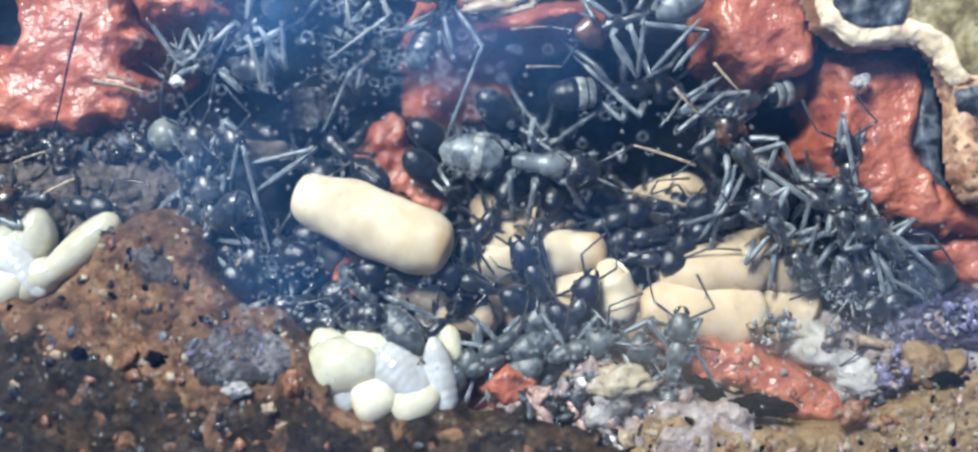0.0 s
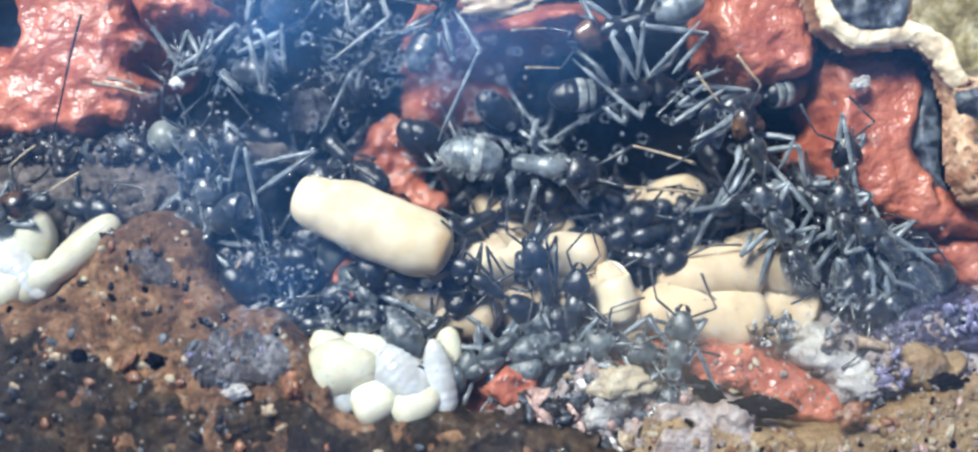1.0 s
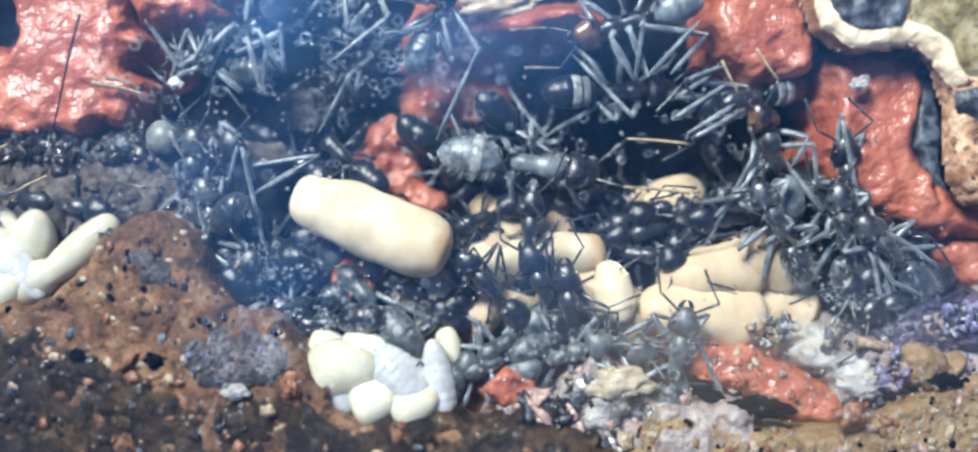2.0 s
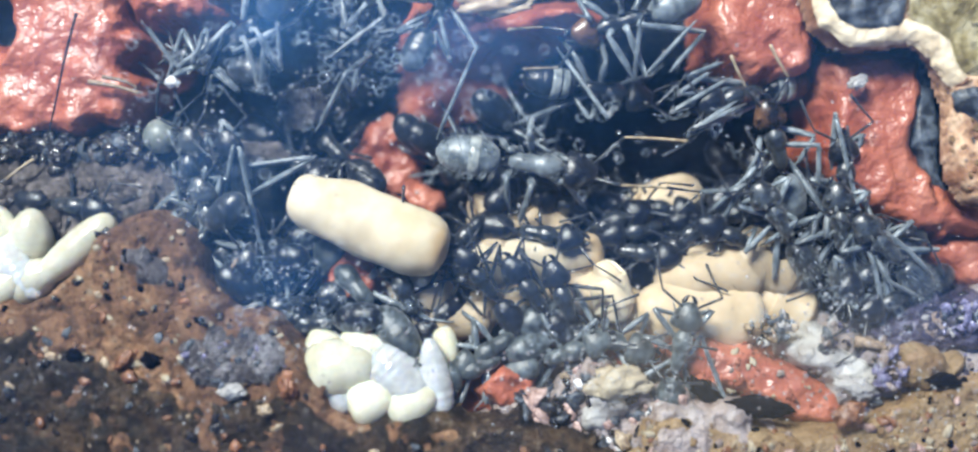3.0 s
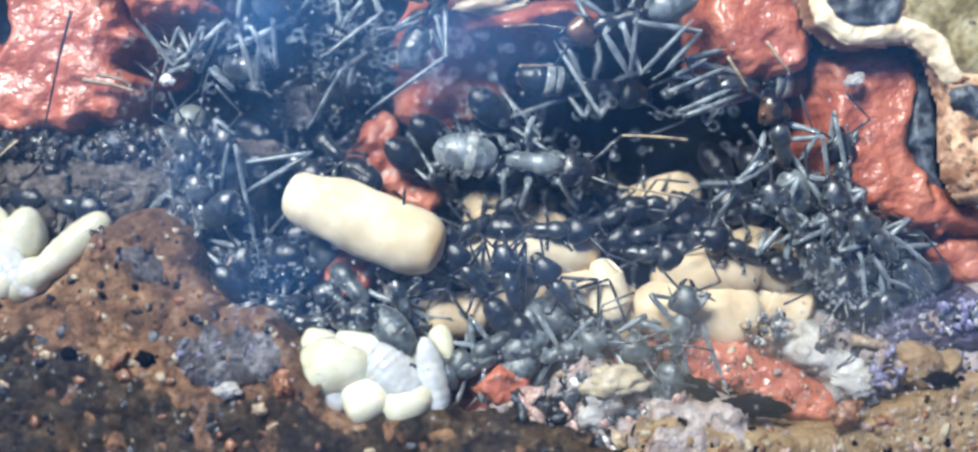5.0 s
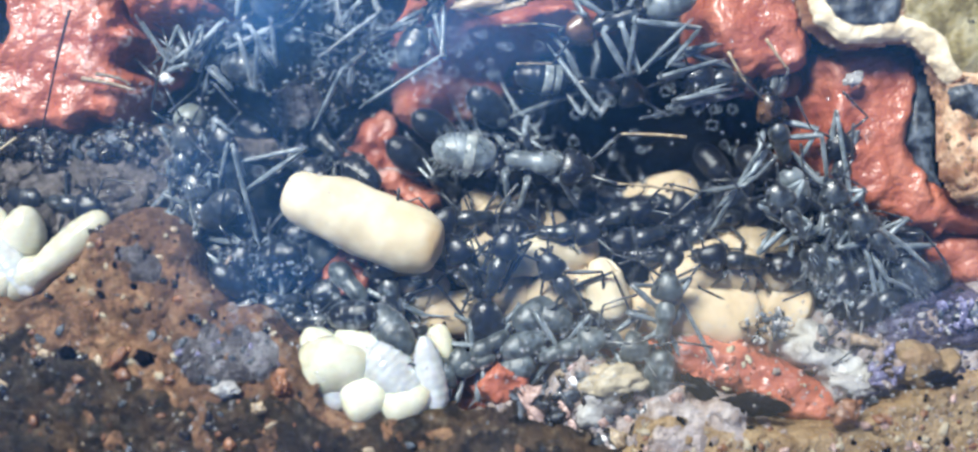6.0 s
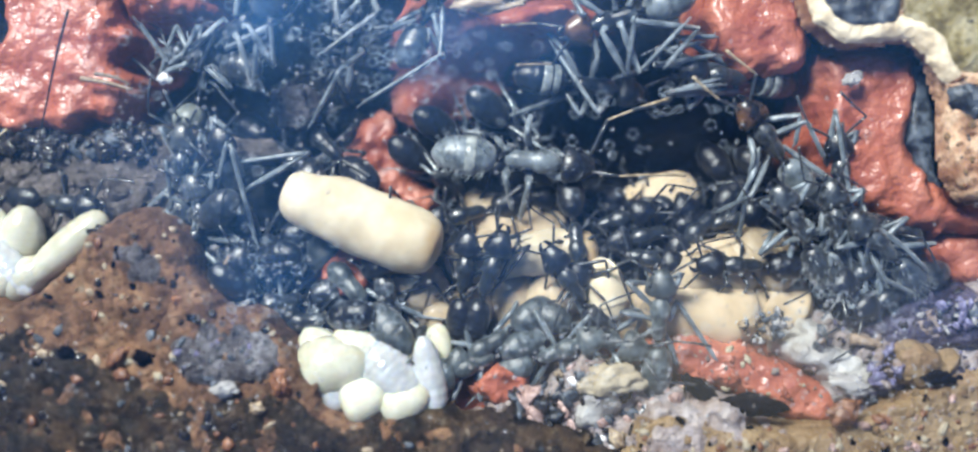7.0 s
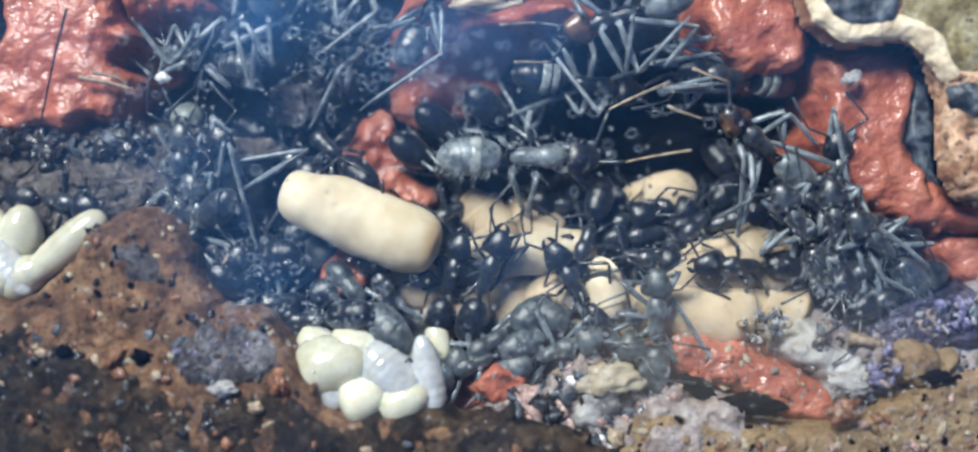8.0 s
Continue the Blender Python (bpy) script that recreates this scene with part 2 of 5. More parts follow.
def tube(points, radii, n=8):
    """Rings of n corners along a bent line, closed at both ends."""
    pts = [Vector(p) for p in points]
    verts, faces = [], []
    side = None
    for i, p in enumerate(pts):
        d = (pts[min(i + 1, len(pts) - 1)] - pts[max(i - 1, 0)]).normalized()
        if side is None:
            side = d.cross(Vector((0.13, 0.21, 1))).normalized()
        side = (side - d * side.dot(d)).normalized()
        up = d.cross(side)
        r = radii[i]
        ra, rb = r if isinstance(r, tuple) else (r, r)
        for k in range(n):
            a = 2 * math.pi * k / n
            verts.append(tuple(p + side * ra * math.cos(a) + up * rb * math.sin(a)))
    for i in range(len(pts) - 1):
        for k in range(n):
            a, b = i * n + k, i * n + (k + 1) % n
            faces.append((a, b, b + n, a + n))
    for base, flip in ((0, True), ((len(pts) - 1) * n, False)):
        verts.append(tuple(pts[0] if flip else pts[-1]))
        c = len(verts) - 1
        for k in range(n):
            a, b = base + k, base + (k + 1) % n
            faces.append((b, a, c) if flip else (a, b, c))
    return verts, faces


def curve_through(keys, steps):
    """Smooth values through rows of numbers."""
    out = []
    keys = [np.array(k, float) for k in keys]
    for i in range(len(keys) - 1):
        a, b, c, d = keys[max(i - 1, 0)], keys[i], keys[i + 1], keys[min(i + 2, len(keys) - 1)]
        for s in range(steps):
            t = s / steps
            out.append(0.5 * (2 * b + (c - a) * t + (2 * a - 5 * b + 4 * c - d) * t * t + (3 * b - a - 3 * c + d) * t ** 3))
    out.append(keys[-1])
    return out


def turned(profile, n=16, steps=3):
    """A body along x from rows of (x, half width, half height, middle height)."""
    rows = curve_through(profile, steps)
    return tube([(r[0], 0, r[3]) for r in rows], [(max(r[1], 0.01), max(r[2], 0.01)) for r in rows], n)


def merged(*parts):
    verts, faces = [], []
    for v, f in parts:
        k = len(verts)
        verts += v
        faces += [tuple(i + k for i in q) for q in f]
    return verts, faces


GRID = np.random.RandomState(5).rand(16, 256, 256)


def lumps(x, y, size, layer=0, octaves=3):
    """Smooth random heights about 0, with lumps of about that many millimetres."""
    out, amp = 0, 1.0
    for o in range(octaves):
        u, v = np.asarray(x) / size * 2 ** o + 90.3, np.asarray(y) / size * 2 ** o + 90.7
        i, j = np.floor(u).astype(int), np.floor(v).astype(int)
        f, g = u - i, v - j
        f, g = f * f * (3 - 2 * f), g * g * (3 - 2 * g)
        t = GRID[(layer + o) % 16]
        q = lambda a, b: t[a % 256, b % 256]
        out = out + amp * ((q(i, j) * (1 - f) + q(i + 1, j) * f) * (1 - g) + (q(i, j + 1) * (1 - f) + q(i + 1, j + 1) * f) * g - 0.5)
        amp *= 0.5
    return out


def step(a, b, v):
    t = np.clip((v - a) / (b - a), 0, 1)
    return t * t * (3 - 2 * t)


# ---- chamber floor ----
# humps of red plaster on the floor: x, y, height, reach along x, reach along y
HUMPS = [(-24.3, 12.9, 4.2, 2.8, 2.6), (-3.7, 15.2, 4.5, 2.2, 2.2), (-0.6, 13.9, 3.5, 2.4, 2.0), (5.4, 15.0, 6.5, 3.2, 1.4),
         (-8.6, -0.4, 4.2, 3.2, 3.0), (-10.0, -3.5, 3.0, 1.8, 2.4), (1.6, -11.6, 4.5, 2.4, 1.8), (-1.7, -13.0, 4.5, 2.0, 1.6), (-4.5, 8.9, 2.4, 1.8, 1.6), (0.8, 10.0, 2.0, 1.6, 1.2), (2.9, -14.4, 5.0, 2.4, 1.4)]
# flat red paint between the humps: x, y, reach along x, reach along y
SPLASHES = [(-3.0, 11.5, 4.4, 4.4), (3.0, 13.0, 2.6, 2.6)]
PITS = [(12.9, 7.9, 9.0, 6.5, 4.0), (-16.8, 11.9, 5.0, 7.5, 4.0), (3.1, 11.9, 3.5, 4.0, 2.5), (22.7, 9.9, 5.0, 2.5, 2.2), (32.2, 8.0, 9.0, 0.8, 4.2), (24.9, 12.0, 3.0, 1.5, 1.2)]


def floor_height(x, y):
    red = sum(h * np.exp(-(((x - a) / p) ** 2 + ((y - b) / q) ** 2)) for a, b, h, p, q in HUMPS)
    low = sum(h * np.exp(-(((x - a) / p) ** 2 + ((y - b) / q) ** 2) ** 1.5) for a, b, h, p, q in PITS)
    wall = 9.5 * np.maximum(step(33, 44, np.abs(x + 0.5)), step(17, 26, np.abs(y)))
    z = -10.0 + np.minimum(red + wall, 8.6) - low
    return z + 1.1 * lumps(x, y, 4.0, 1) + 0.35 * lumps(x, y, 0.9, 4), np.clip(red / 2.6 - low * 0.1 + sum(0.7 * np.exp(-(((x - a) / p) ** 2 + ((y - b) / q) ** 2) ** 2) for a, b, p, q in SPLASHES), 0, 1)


def sheet(name, heights, x0, x1, y0, y1, gap, mat, keep=None):
    nx, ny = int((x1 - x0) / gap) + 1, int((y1 - y0) / gap) + 1
    gx, gy = np.meshgrid(np.linspace(x0, x1, nx), np.linspace(y0, y1, ny))
    z = heights(gx, gy)
    me = bpy.data.meshes.new(name)
    verts = np.stack([gx, gy, z], -1).reshape(-1, 3)
    idx = np.arange(nx * ny).reshape(ny, nx)
    quads = np.stack([idx[:-1, :-1], idx[:-1, 1:], idx[1:, 1:], idx[1:, :-1]], -1).reshape(-1, 4)
    if keep is not None:
        good = keep(gx, gy).reshape(-1)
        quads = quads[good[quads].any(1)]
        used = np.unique(quads)
        back = np.zeros(nx * ny, int)
        back[used] = np.arange(len(used))
        verts, quads = verts[used], back[quads]
    me.from_pydata((verts * U).tolist(), [], quads.tolist())
    me.polygons.foreach_set("use_smooth", [True] * len(me.polygons))
    me.materials.append(mat)
    return me, verts


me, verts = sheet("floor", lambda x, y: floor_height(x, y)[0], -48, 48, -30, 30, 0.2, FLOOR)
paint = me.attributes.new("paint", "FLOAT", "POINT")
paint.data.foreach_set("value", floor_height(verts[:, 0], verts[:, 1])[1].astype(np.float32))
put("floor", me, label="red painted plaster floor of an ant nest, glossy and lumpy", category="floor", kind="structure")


def depth_in(outline, x, y):
    """How far points lie inside a smooth closed outline; negative outside."""
    keys = outline + [outline[0]]
    pts = np.array(curve_through([outline[-1]] + keys + [outline[1]], 5))[5:-5]
    best = np.full(np.shape(x), 1e9)
    inside = np.zeros(np.shape(x), bool)
    for (ax, ay), (bx, by) in zip(pts[:-1], pts[1:]):
        dx, dy = bx - ax, by - ay
        t = np.clip(((x - ax) * dx + (y - ay) * dy) / (dx * dx + dy * dy + 1e-9), 0, 1)
        best = np.minimum(best, np.hypot(x - ax - t * dx, y - ay - t * dy))
        inside ^= ((ay > y) != (by > y)) & (x < (bx - ax) * (y - ay) / (by - ay + 1e-12) + ax)
    return np.where(inside, best, -best)


def bank(name, outline, top, foot, mat, label, layer, edge=0.5, rough=0.35, ragged=0.5, slope=0.0, gap=0.2):
    """A raised bank with a ragged, rounded edge that stands on the floor."""
    xs, ys = [p[0] for p in outline], [p[1] for p in outline]

    def heights(x, y):
        d = depth_in(outline, x, y) + ragged * lumps(x, y, 1.6, layer)
        t = np.clip((d + edge) / (2 * edge), 0, 1)
        crown = top + slope * np.clip(d, 0, 6) + rough * lumps(x, y, 1.5, layer + 3, 4)
        return foot + (crown - foot) * np.sqrt(1 - (1 - t) ** 2)

    me, v = sheet(name, heights, max(min(xs), -46) - 2, min(max(xs), 46) + 2, max(min(ys), -28) - 2, min(max(ys), 28) + 2, gap, mat,
                  lambda x, y: heights(x, y) > foot + 0.02)
    return put(name, me, label=label, category="soil", kind="structure"), heights


soil_bank, soil_top = bank("soil_bank", [(-45.3, -6.6), (-32.8, -5.4), (-30.3, -4.7), (-28.2, -3.3), (-26.5, -1.3), (-25.0, 0.4), (-22.7, 1.0), (-20.9, 0.1), (-19.8, -1.5), (-18.8, -3.7), (-17.1, -5.4), (-14.8, -6.0), (-13.1, -7.7), (-12.1, -9.6), (-10.6, -11.7), (-9.4, -12.7), (-5.6, -13.0), (-1.8, -13.7), (1.5, -14.1), (4.4, -15.4), (4.9, -22.5), (-45.3, -22.5)],
                           -0.8, -9, SOIL, "brown crumbly soil bank pressed against the glass", 2, rough=0.6, ragged=0.7, gap=0.15)
humus, humus_top = bank("humus_layer", [(-45.3, -6.8), (-33.0, -6.5), (-27.6, -8.2), (-22.6, -10.4), (-19.7, -11.5), (-14.7, -11.5), (-12.2, -12.6), (-8.9, -13.6), (-3.0, -13.3), (1.1, -13.6), (4.4, -14.5), (7.5, -15.7), (10.5, -17.4), (10.8, -22.5), (-45.3, -22.5)],
                        -0.55, -3, HUMUS, "dark brown humus layer with mineral flecks", 12, edge=0.8, rough=0.6, ragged=1.2, gap=0.15)
rim, rim_top = bank("plaster_rim", [(22.3, 20.2), (22.5, 14.9), (23.7, 13.1), (25.8, 12.6), (29.1, 13.0), (30.7, 11.8), (31.6, 9.3), (31.9, 6.8), (32.1, 4.2), (32.7, 2.6), (34.1, 1.8), (40.8, 1.1), (40.8, 20.2)],
                    -0.8, -2.8, SAND, "sandy plaster rim with a rounded pale edge", 5, ragged=0.3)
ochre, ochre_top = bank("ochre_bank", [(9.6, -22.8), (10.8, -14.3), (13.8, -12.8), (17.6, -13.9), (21.9, -14.2), (24.8, -14.0), (27.4, -12.4), (30.3, -11.1), (33.3, -10.1), (41.3, -9.7), (41.3, -22.8)],
                        -1.6, -9, OCHRE, "ochre pitted plaster bank", 7)
peat, peat_top = bank("peat_step", [(-48.2, 7.0), (-34.8, 6.7), (-29.5, 6.5), (-24.6, 6.8), (-21.5, 7.0), (-19.5, 5.6), (-19.3, 2.8), (-20.2, 0.1), (-21.1, -3.5), (-26.8, -4.4), (-48.2, -4.4)],
                      -5.2, -11, DARK, "dark peat step with glossy wet grains", 9, ragged=0.8, rough=0.8)
rubble, rubble_top = bank("rubble_slope", [(-2.8, -23.6), (-1.7, -14.4), (0.7, -13.1), (3.3, -12.2), (5.3, -10.4), (7.3, -9.3), (9.5, -10.0), (11.7, -10.9), (14.7, -12.6), (16.5, -15.7), (16.5, -23.6)],
                          -3.3, -10, RUBBLE, "grey rubble slope of loose crumbs", 11, ragged=1.2, rough=1.2)
crumbs, crumbs_top = bank("crumb_slope", [(25.5, -14.7), (25.1, -11.7), (22.9, -9.3), (24.4, -6.9), (26.8, -7.7), (28.6, -6.4), (31.2, -5.8), (34.2, -5.2), (42.5, -4.9), (42.5, -14.7)],
                          -3.4, -10, RUBBLE, "pale crumbly slope with lilac crystals", 4, ragged=1.5, rough=1.4)
slate, slate_top = bank("slate_inlay", [(22.8, 20.1), (23.2, 14.7), (24.6, 13.3), (26.5, 13.2), (27.8, 14.1), (28.6, 20.1)], -0.35, -2, SLATE, "dark bluish slate piece set in the rim", 6, edge=0.3, gap=0.15)

# Added dark fill that gives the shaded gap below the rim its tone.
bank("slate_inlay", [(30.7, 12.0), (31.8, 11.9), (32.3, 7.2), (32.1, 4.4), (33.2, 2.1), (31.5, 3.9), (30.4, 6.5)], -4.8, -9, SLATE, "dark blue-grey fill for the shaded gap between the red slope and the rim", 3, edge=0.4, gap=0.15)
silt, silt_top = bank("silt_patch", [(-20.4, -8.0), (-19.2, -7.0), (-17.2, -6.7), (-15.3, -6.9), (-13.9, -8.2), (-13.3, -9.5), (-14.5, -10.1), (-16.1, -10.1), (-18.0, -10.5), (-19.7, -9.9)], -0.45, -2, SLUDGE, "grey-blue silty patch in the soil", 3, edge=0.6, rough=0.5, ragged=0.35, gap=0.15)
silt2, silt2_top = bank("silt_spot", [(-23.8, -2.0), (-23.0, -1.4), (-22.1, -2.0), (-21.7, -3.3), (-22.5, -3.9), (-23.4, -3.5)], -0.5, -2, SLUDGE, "small grey silty spot in the soil", 8, edge=0.5, rough=0.4, ragged=0.8, gap=0.15)

# red painted slopes that rise from the floor
SLOPES = [("red_slope", [(-33.4, 18.5), (-33.5, 14.1), (-34.1, 12.6), (-37.0, 11.5), (-38.3, 6.5), (-31.7, 7.2), (-29.5, 6.9), (-26.6, 7.6), (-25.3, 8.2), (-24.9, 10.1), (-25.9, 11.4), (-25.2, 13.2), (-26.3, 15.0), (-26.7, 18.5)], -4.0, 2),
          ("red_slope", [(-25.2, 18.4), (-24.8, 15.6), (-22.8, 14.7), (-20.1, 15.2), (-19.3, 16.3), (-19.6, 18.4)], -3.6, 7),
          ("red_slope", [(24.6, 11.1), (27.1, 12.1), (30.8, 12.2), (30.9, 10.4), (30.7, 8.7), (30.5, 5.8), (31.3, 4.3), (32.3, 2.7), (34.5, 1.6), (38.5, 1.0), (38.5, -1.0), (34.3, -0.4), (31.4, -0.3), (28.0, 1.2), (25.2, 3.2), (23.8, 5.0), (24.7, 7.6)], -4.2, 1),
          ("red_slope", [(16.1, 18.4), (16.4, 13.4), (17.1, 11.8), (19.0, 10.8), (20.7, 11.0), (23.1, 11.8), (23.0, 14.1), (22.1, 18.4)], -3.8, 3),
          ("red_slope", [(33.0, -1.3), (35.6, -0.6), (38.7, -0.8), (38.7, -4.6), (35.6, -4.7), (33.6, -3.4)], -6.0, 9),
          ("red_slope", [(5.9, -9.0), (7.1, -8.3), (12.1, -8.3), (12.0, -10.2), (8.9, -10.5)], -4.8, 5),
          ("red_slope", [(13.8, -8.1), (17.5, -8.2), (21.2, -9.6), (24.7, -11.7), (25.7, -13.5), (22.7, -13.7), (18.1, -11.9), (14.1, -10.7)], -3.7, 6),
          ("red_mound", [(-8.9, 7.3), (-7.7, 7.9), (-6.3, 7.5), (-5.4, 5.4), (-4.3, 3.1), (-3.1, 1.6), (-4.3, 0.8), (-7.6, 1.2), (-9.4, 2.9), (-9.7, 5.4)], -8.8, 8),
          ("red_mound", [(-11.6, -1.7), (-8.4, -2.0), (-7.6, -4.0), (-8.6, -5.2), (-10.5, -5.2), (-11.6, -3.6)], -4.9, 4),
          ("red_mound", [(-0.7, -10.6), (1.4, -10.1), (3.0, -10.9), (2.7, -12.1), (0.7, -12.5), (-0.7, -11.7)], -3.3, 2)]
SLOPE_BANKS = []
for name, outline, top, layer in SLOPES:
    SLOPE_BANKS.append(bank(name, outline, top, top - 7, RED, "lumpy slope of glossy red paint", layer, edge=0.9, rough=0.9 if name == "red_mound" else 0.5, ragged=1.5 if name == "red_mound" else 0.9))
# soft crumbly patches of other colours on the banks
PATCHES = [([(21.8, -8.5), (23.9, -8.0), (26.1, -9.4), (26.9, -11.1), (25.2, -11.5), (23.0, -10.4)], -2.7, CHALK, "white chalky crumbly patch beside the red slope"),
           ([(6.7, -11.9), (7.9, -10.5), (9.6, -11.0), (9.8, -12.6), (8.2, -13.8), (6.9, -13.3)], -2.5, CHALK, "white chalky crumbly patch on the rubble"),
           ([(6.8, -10.3), (8.7, -10.0), (10.7, -10.6), (10.5, -11.7), (8.3, -11.9), (6.8, -11.4)], -3.5, BEIGE, "beige crumbly patch on the rubble"),
           ([(11.0, -14.3), (12.5, -12.7), (15.4, -12.4), (17.8, -13.3), (19.0, -14.2), (19.3, -15.3), (16.5, -16.3), (10.8, -16.6)], -1.6, RUBBLE, "pinkish grey crumbly patch on the bank"),
           ([(28.4, -9.0), (30.3, -8.7), (32.4, -9.2), (32.2, -10.1), (29.4, -10.3)], -1.5, OCHRE, "ochre crumbly patch on the bank"),
           ([(27.6, -7.5), (29.6, -6.5), (32.2, -5.9), (35.2, -5.3), (36.9, -8.5), (33.5, -8.5), (29.6, -8.8)], -3.0, VIOLET, "dark violet crumbly patch on the slope")]
for k, (outline, top, mat, label) in enumerate(PATCHES):
    bank("crumb_patch", outline, top, top - 4, mat, label, 2 + k, edge=0.9, rough=0.4, ragged=1.3, gap=0.15)
# thin layers on the rim
RIM_LAYERS = [([(22.6, 17.6), (22.8, 14.6), (23.8, 13.2), (25.8, 12.7), (28.6, 13.0), (29.9, 12.2), (31.4, 10.2), (31.8, 10.4), (30.6, 12.7), (28.8, 13.6), (26.2, 13.3), (24.4, 13.7), (23.4, 14.9), (23.2, 17.6)], -0.5, CREAMY, "cream plaster edge of the rim"),
              ([(28.9, 17.6), (29.1, 13.9), (30.4, 12.3), (32.4, 10.4), (37.4, 10.1), (37.4, 17.6)], -0.45, MOSSY, "yellowish mossy patch on the rim"),
              ([(32.2, 8.8), (32.8, 9.0), (36.5, 8.8), (36.5, 7.2), (33.2, 7.3)], -0.4, SLATE, "dark slate chips on the rim")]
for k, (outline, top, mat, label) in enumerate(RIM_LAYERS):
    bank("rim_layer", outline, top, top - 0.7, mat, label, 5 + k, edge=0.5, rough=0.5, ragged=0.5, gap=0.12)


# ---- ants ----
SHAPES = {}


def shape(key, build):
    if key not in SHAPES:
        SHAPES[key] = build()
    return SHAPES[key]


def gaster_mesh(style):
    """A swollen abdomen of five plates, each a little wider at its hind edge than the next."""
    rows, seams = [(-1.55, 0.12, 0.12, 1.75)], (-1.6, -2.35, -3.2, -4.05, -4.8, -5.5)
    for a, b in zip(seams, seams[1:]):
        for f in (0.06, 0.35, 0.65, 0.92, 1.0):
            x = a + (b - a) * f
            u = (x + 3.45) / 2.02
            r = 1.22 * max(0.02, 1 - abs(u) ** 2.3) ** 0.5 * (0.965 + 0.035 * f if f < 1 else 0.97)
            rows.append((x, r, r * 0.91, 1.8))
    rows[-1] = (-5.46, 0.05, 0.05, 1.75)
    return solid("gaster", *turned(rows, 22, 1), {"fuzzy": FUZZ, "pale": DUST, "amber": BLOOM, "queen": BLOOM, "grey": FELT}.get(style, CHITIN))


def head_mesh(style):
    rows = [(2.42, 0.3, 0.2, 1.75), (2.46, 0.85, 0.45, 1.75), (2.6, 1.14, 0.62, 1.76), (2.95, 1.22, 0.74, 1.75), (3.45, 1.06, 0.72, 1.7), (3.95, 0.82, 0.56, 1.6), (4.3, 0.58, 0.38, 1.48), (4.42, 0.3, 0.2, 1.42)]
    body = turned(rows, 18, 3)
    eyes = []
    for s in (-1, 1):
        eyes.append(tube([(3.2, s * 0.8, 2.02), (3.3, s * 0.86, 2.06), (3.5, s * 0.88, 2.03), (3.6, s * 0.84, 1.98)], [0.06, 0.2, 0.2, 0.06], 8))
    return solid("head", *merged(body, *eyes), {"amber": AMBER, "pale": DUST, "grey": FELT}.get(style, CHITIN))


def thorax_mesh(style):
    rows = [(2.45, 0.22, 0.25, 1.7), (2.2, 0.42, 0.42, 1.75), (1.75, 0.72, 0.62, 1.85), (1.15, 0.76, 0.66, 1.95), (0.75, 0.6, 0.58, 1.9), (0.3, 0.58, 0.6, 1.88), (-0.35, 0.55, 0.62, 1.85), (-0.8, 0.42, 0.45, 1.65), (-1.0, 0.15, 0.18, 1.5)]
    return solid("thorax", *turned(rows, 16, 3), BLOOM if style == "queen" else FELT if style == "grey" else DUST if style in ("pale", "amber") else FUZZ)


def membrane_mesh(x, r):
    """A pale ring between two plates of a swollen abdomen."""
    return solid("membrane", *turned([(x + 0.34, r * 0.9, r * 0.8, 1.8), (x + 0.28, r, r * 0.915, 1.8), (x - 0.28, r, r * 0.915, 1.8), (x - 0.34, r * 0.9, r * 0.8, 1.8)], 20, 2), MEMBRANE)


def petiole_mesh():
    node = tube([(-1.25, 0, 1.4), (-1.27, 0, 1.8), (-1.3, 0, 2.15), (-1.32, 0, 2.35)], [(0.2, 0.3), (0.18, 0.36), (0.13, 0.32), (0.05, 0.15)], 10)
    stalk = tube([(-0.85, 0, 1.55), (-1.2, 0, 1.55), (-1.7, 0, 1.7)], [0.16, 0.18, 0.16], 8)
    return solid("petiole", *merged(node, stalk), CHITIN)


def mandible_mesh(s):
    return solid("mandible", *tube([(4.15, s * 0.4, 1.42), (4.5, s * 0.42, 1.36), (4.8, s * 0.25, 1.32), (4.95, s * 0.05, 1.3)], [(0.18, 0.12), (0.2, 0.11), (0.14, 0.08), 0.03], 8), CHITIN)


def bristle_mesh():
    rnd = random.Random(4)
    bits = []
    for _ in range(110):
        a, x = rnd.uniform(0.1, math.pi - 0.1), rnd.uniform(-5.1, -1.9) if rnd.random() < 0.7 else rnd.uniform(-0.8, 4.0)
        r = 1.2 * math.sqrt(max(0.05, 1 - ((x + 3.4) / 2.1) ** 2)) if x < -1 else 0.62
        p = Vector((x, r * math.cos(a), 1.8 + 0.9 * r * math.sin(a)))
        d = Vector((-0.35, math.cos(a), math.sin(a))).normalized()
        bits.append(tube([tuple(p - d * 0.05), tuple(p + d * 0.28), tuple(p + d * 0.55 + Vector((-0.14, 0, 0)))], [0.03, 0.022, 0.008], 3))
    return solid("bristles", *merged(*bits), HAIR)


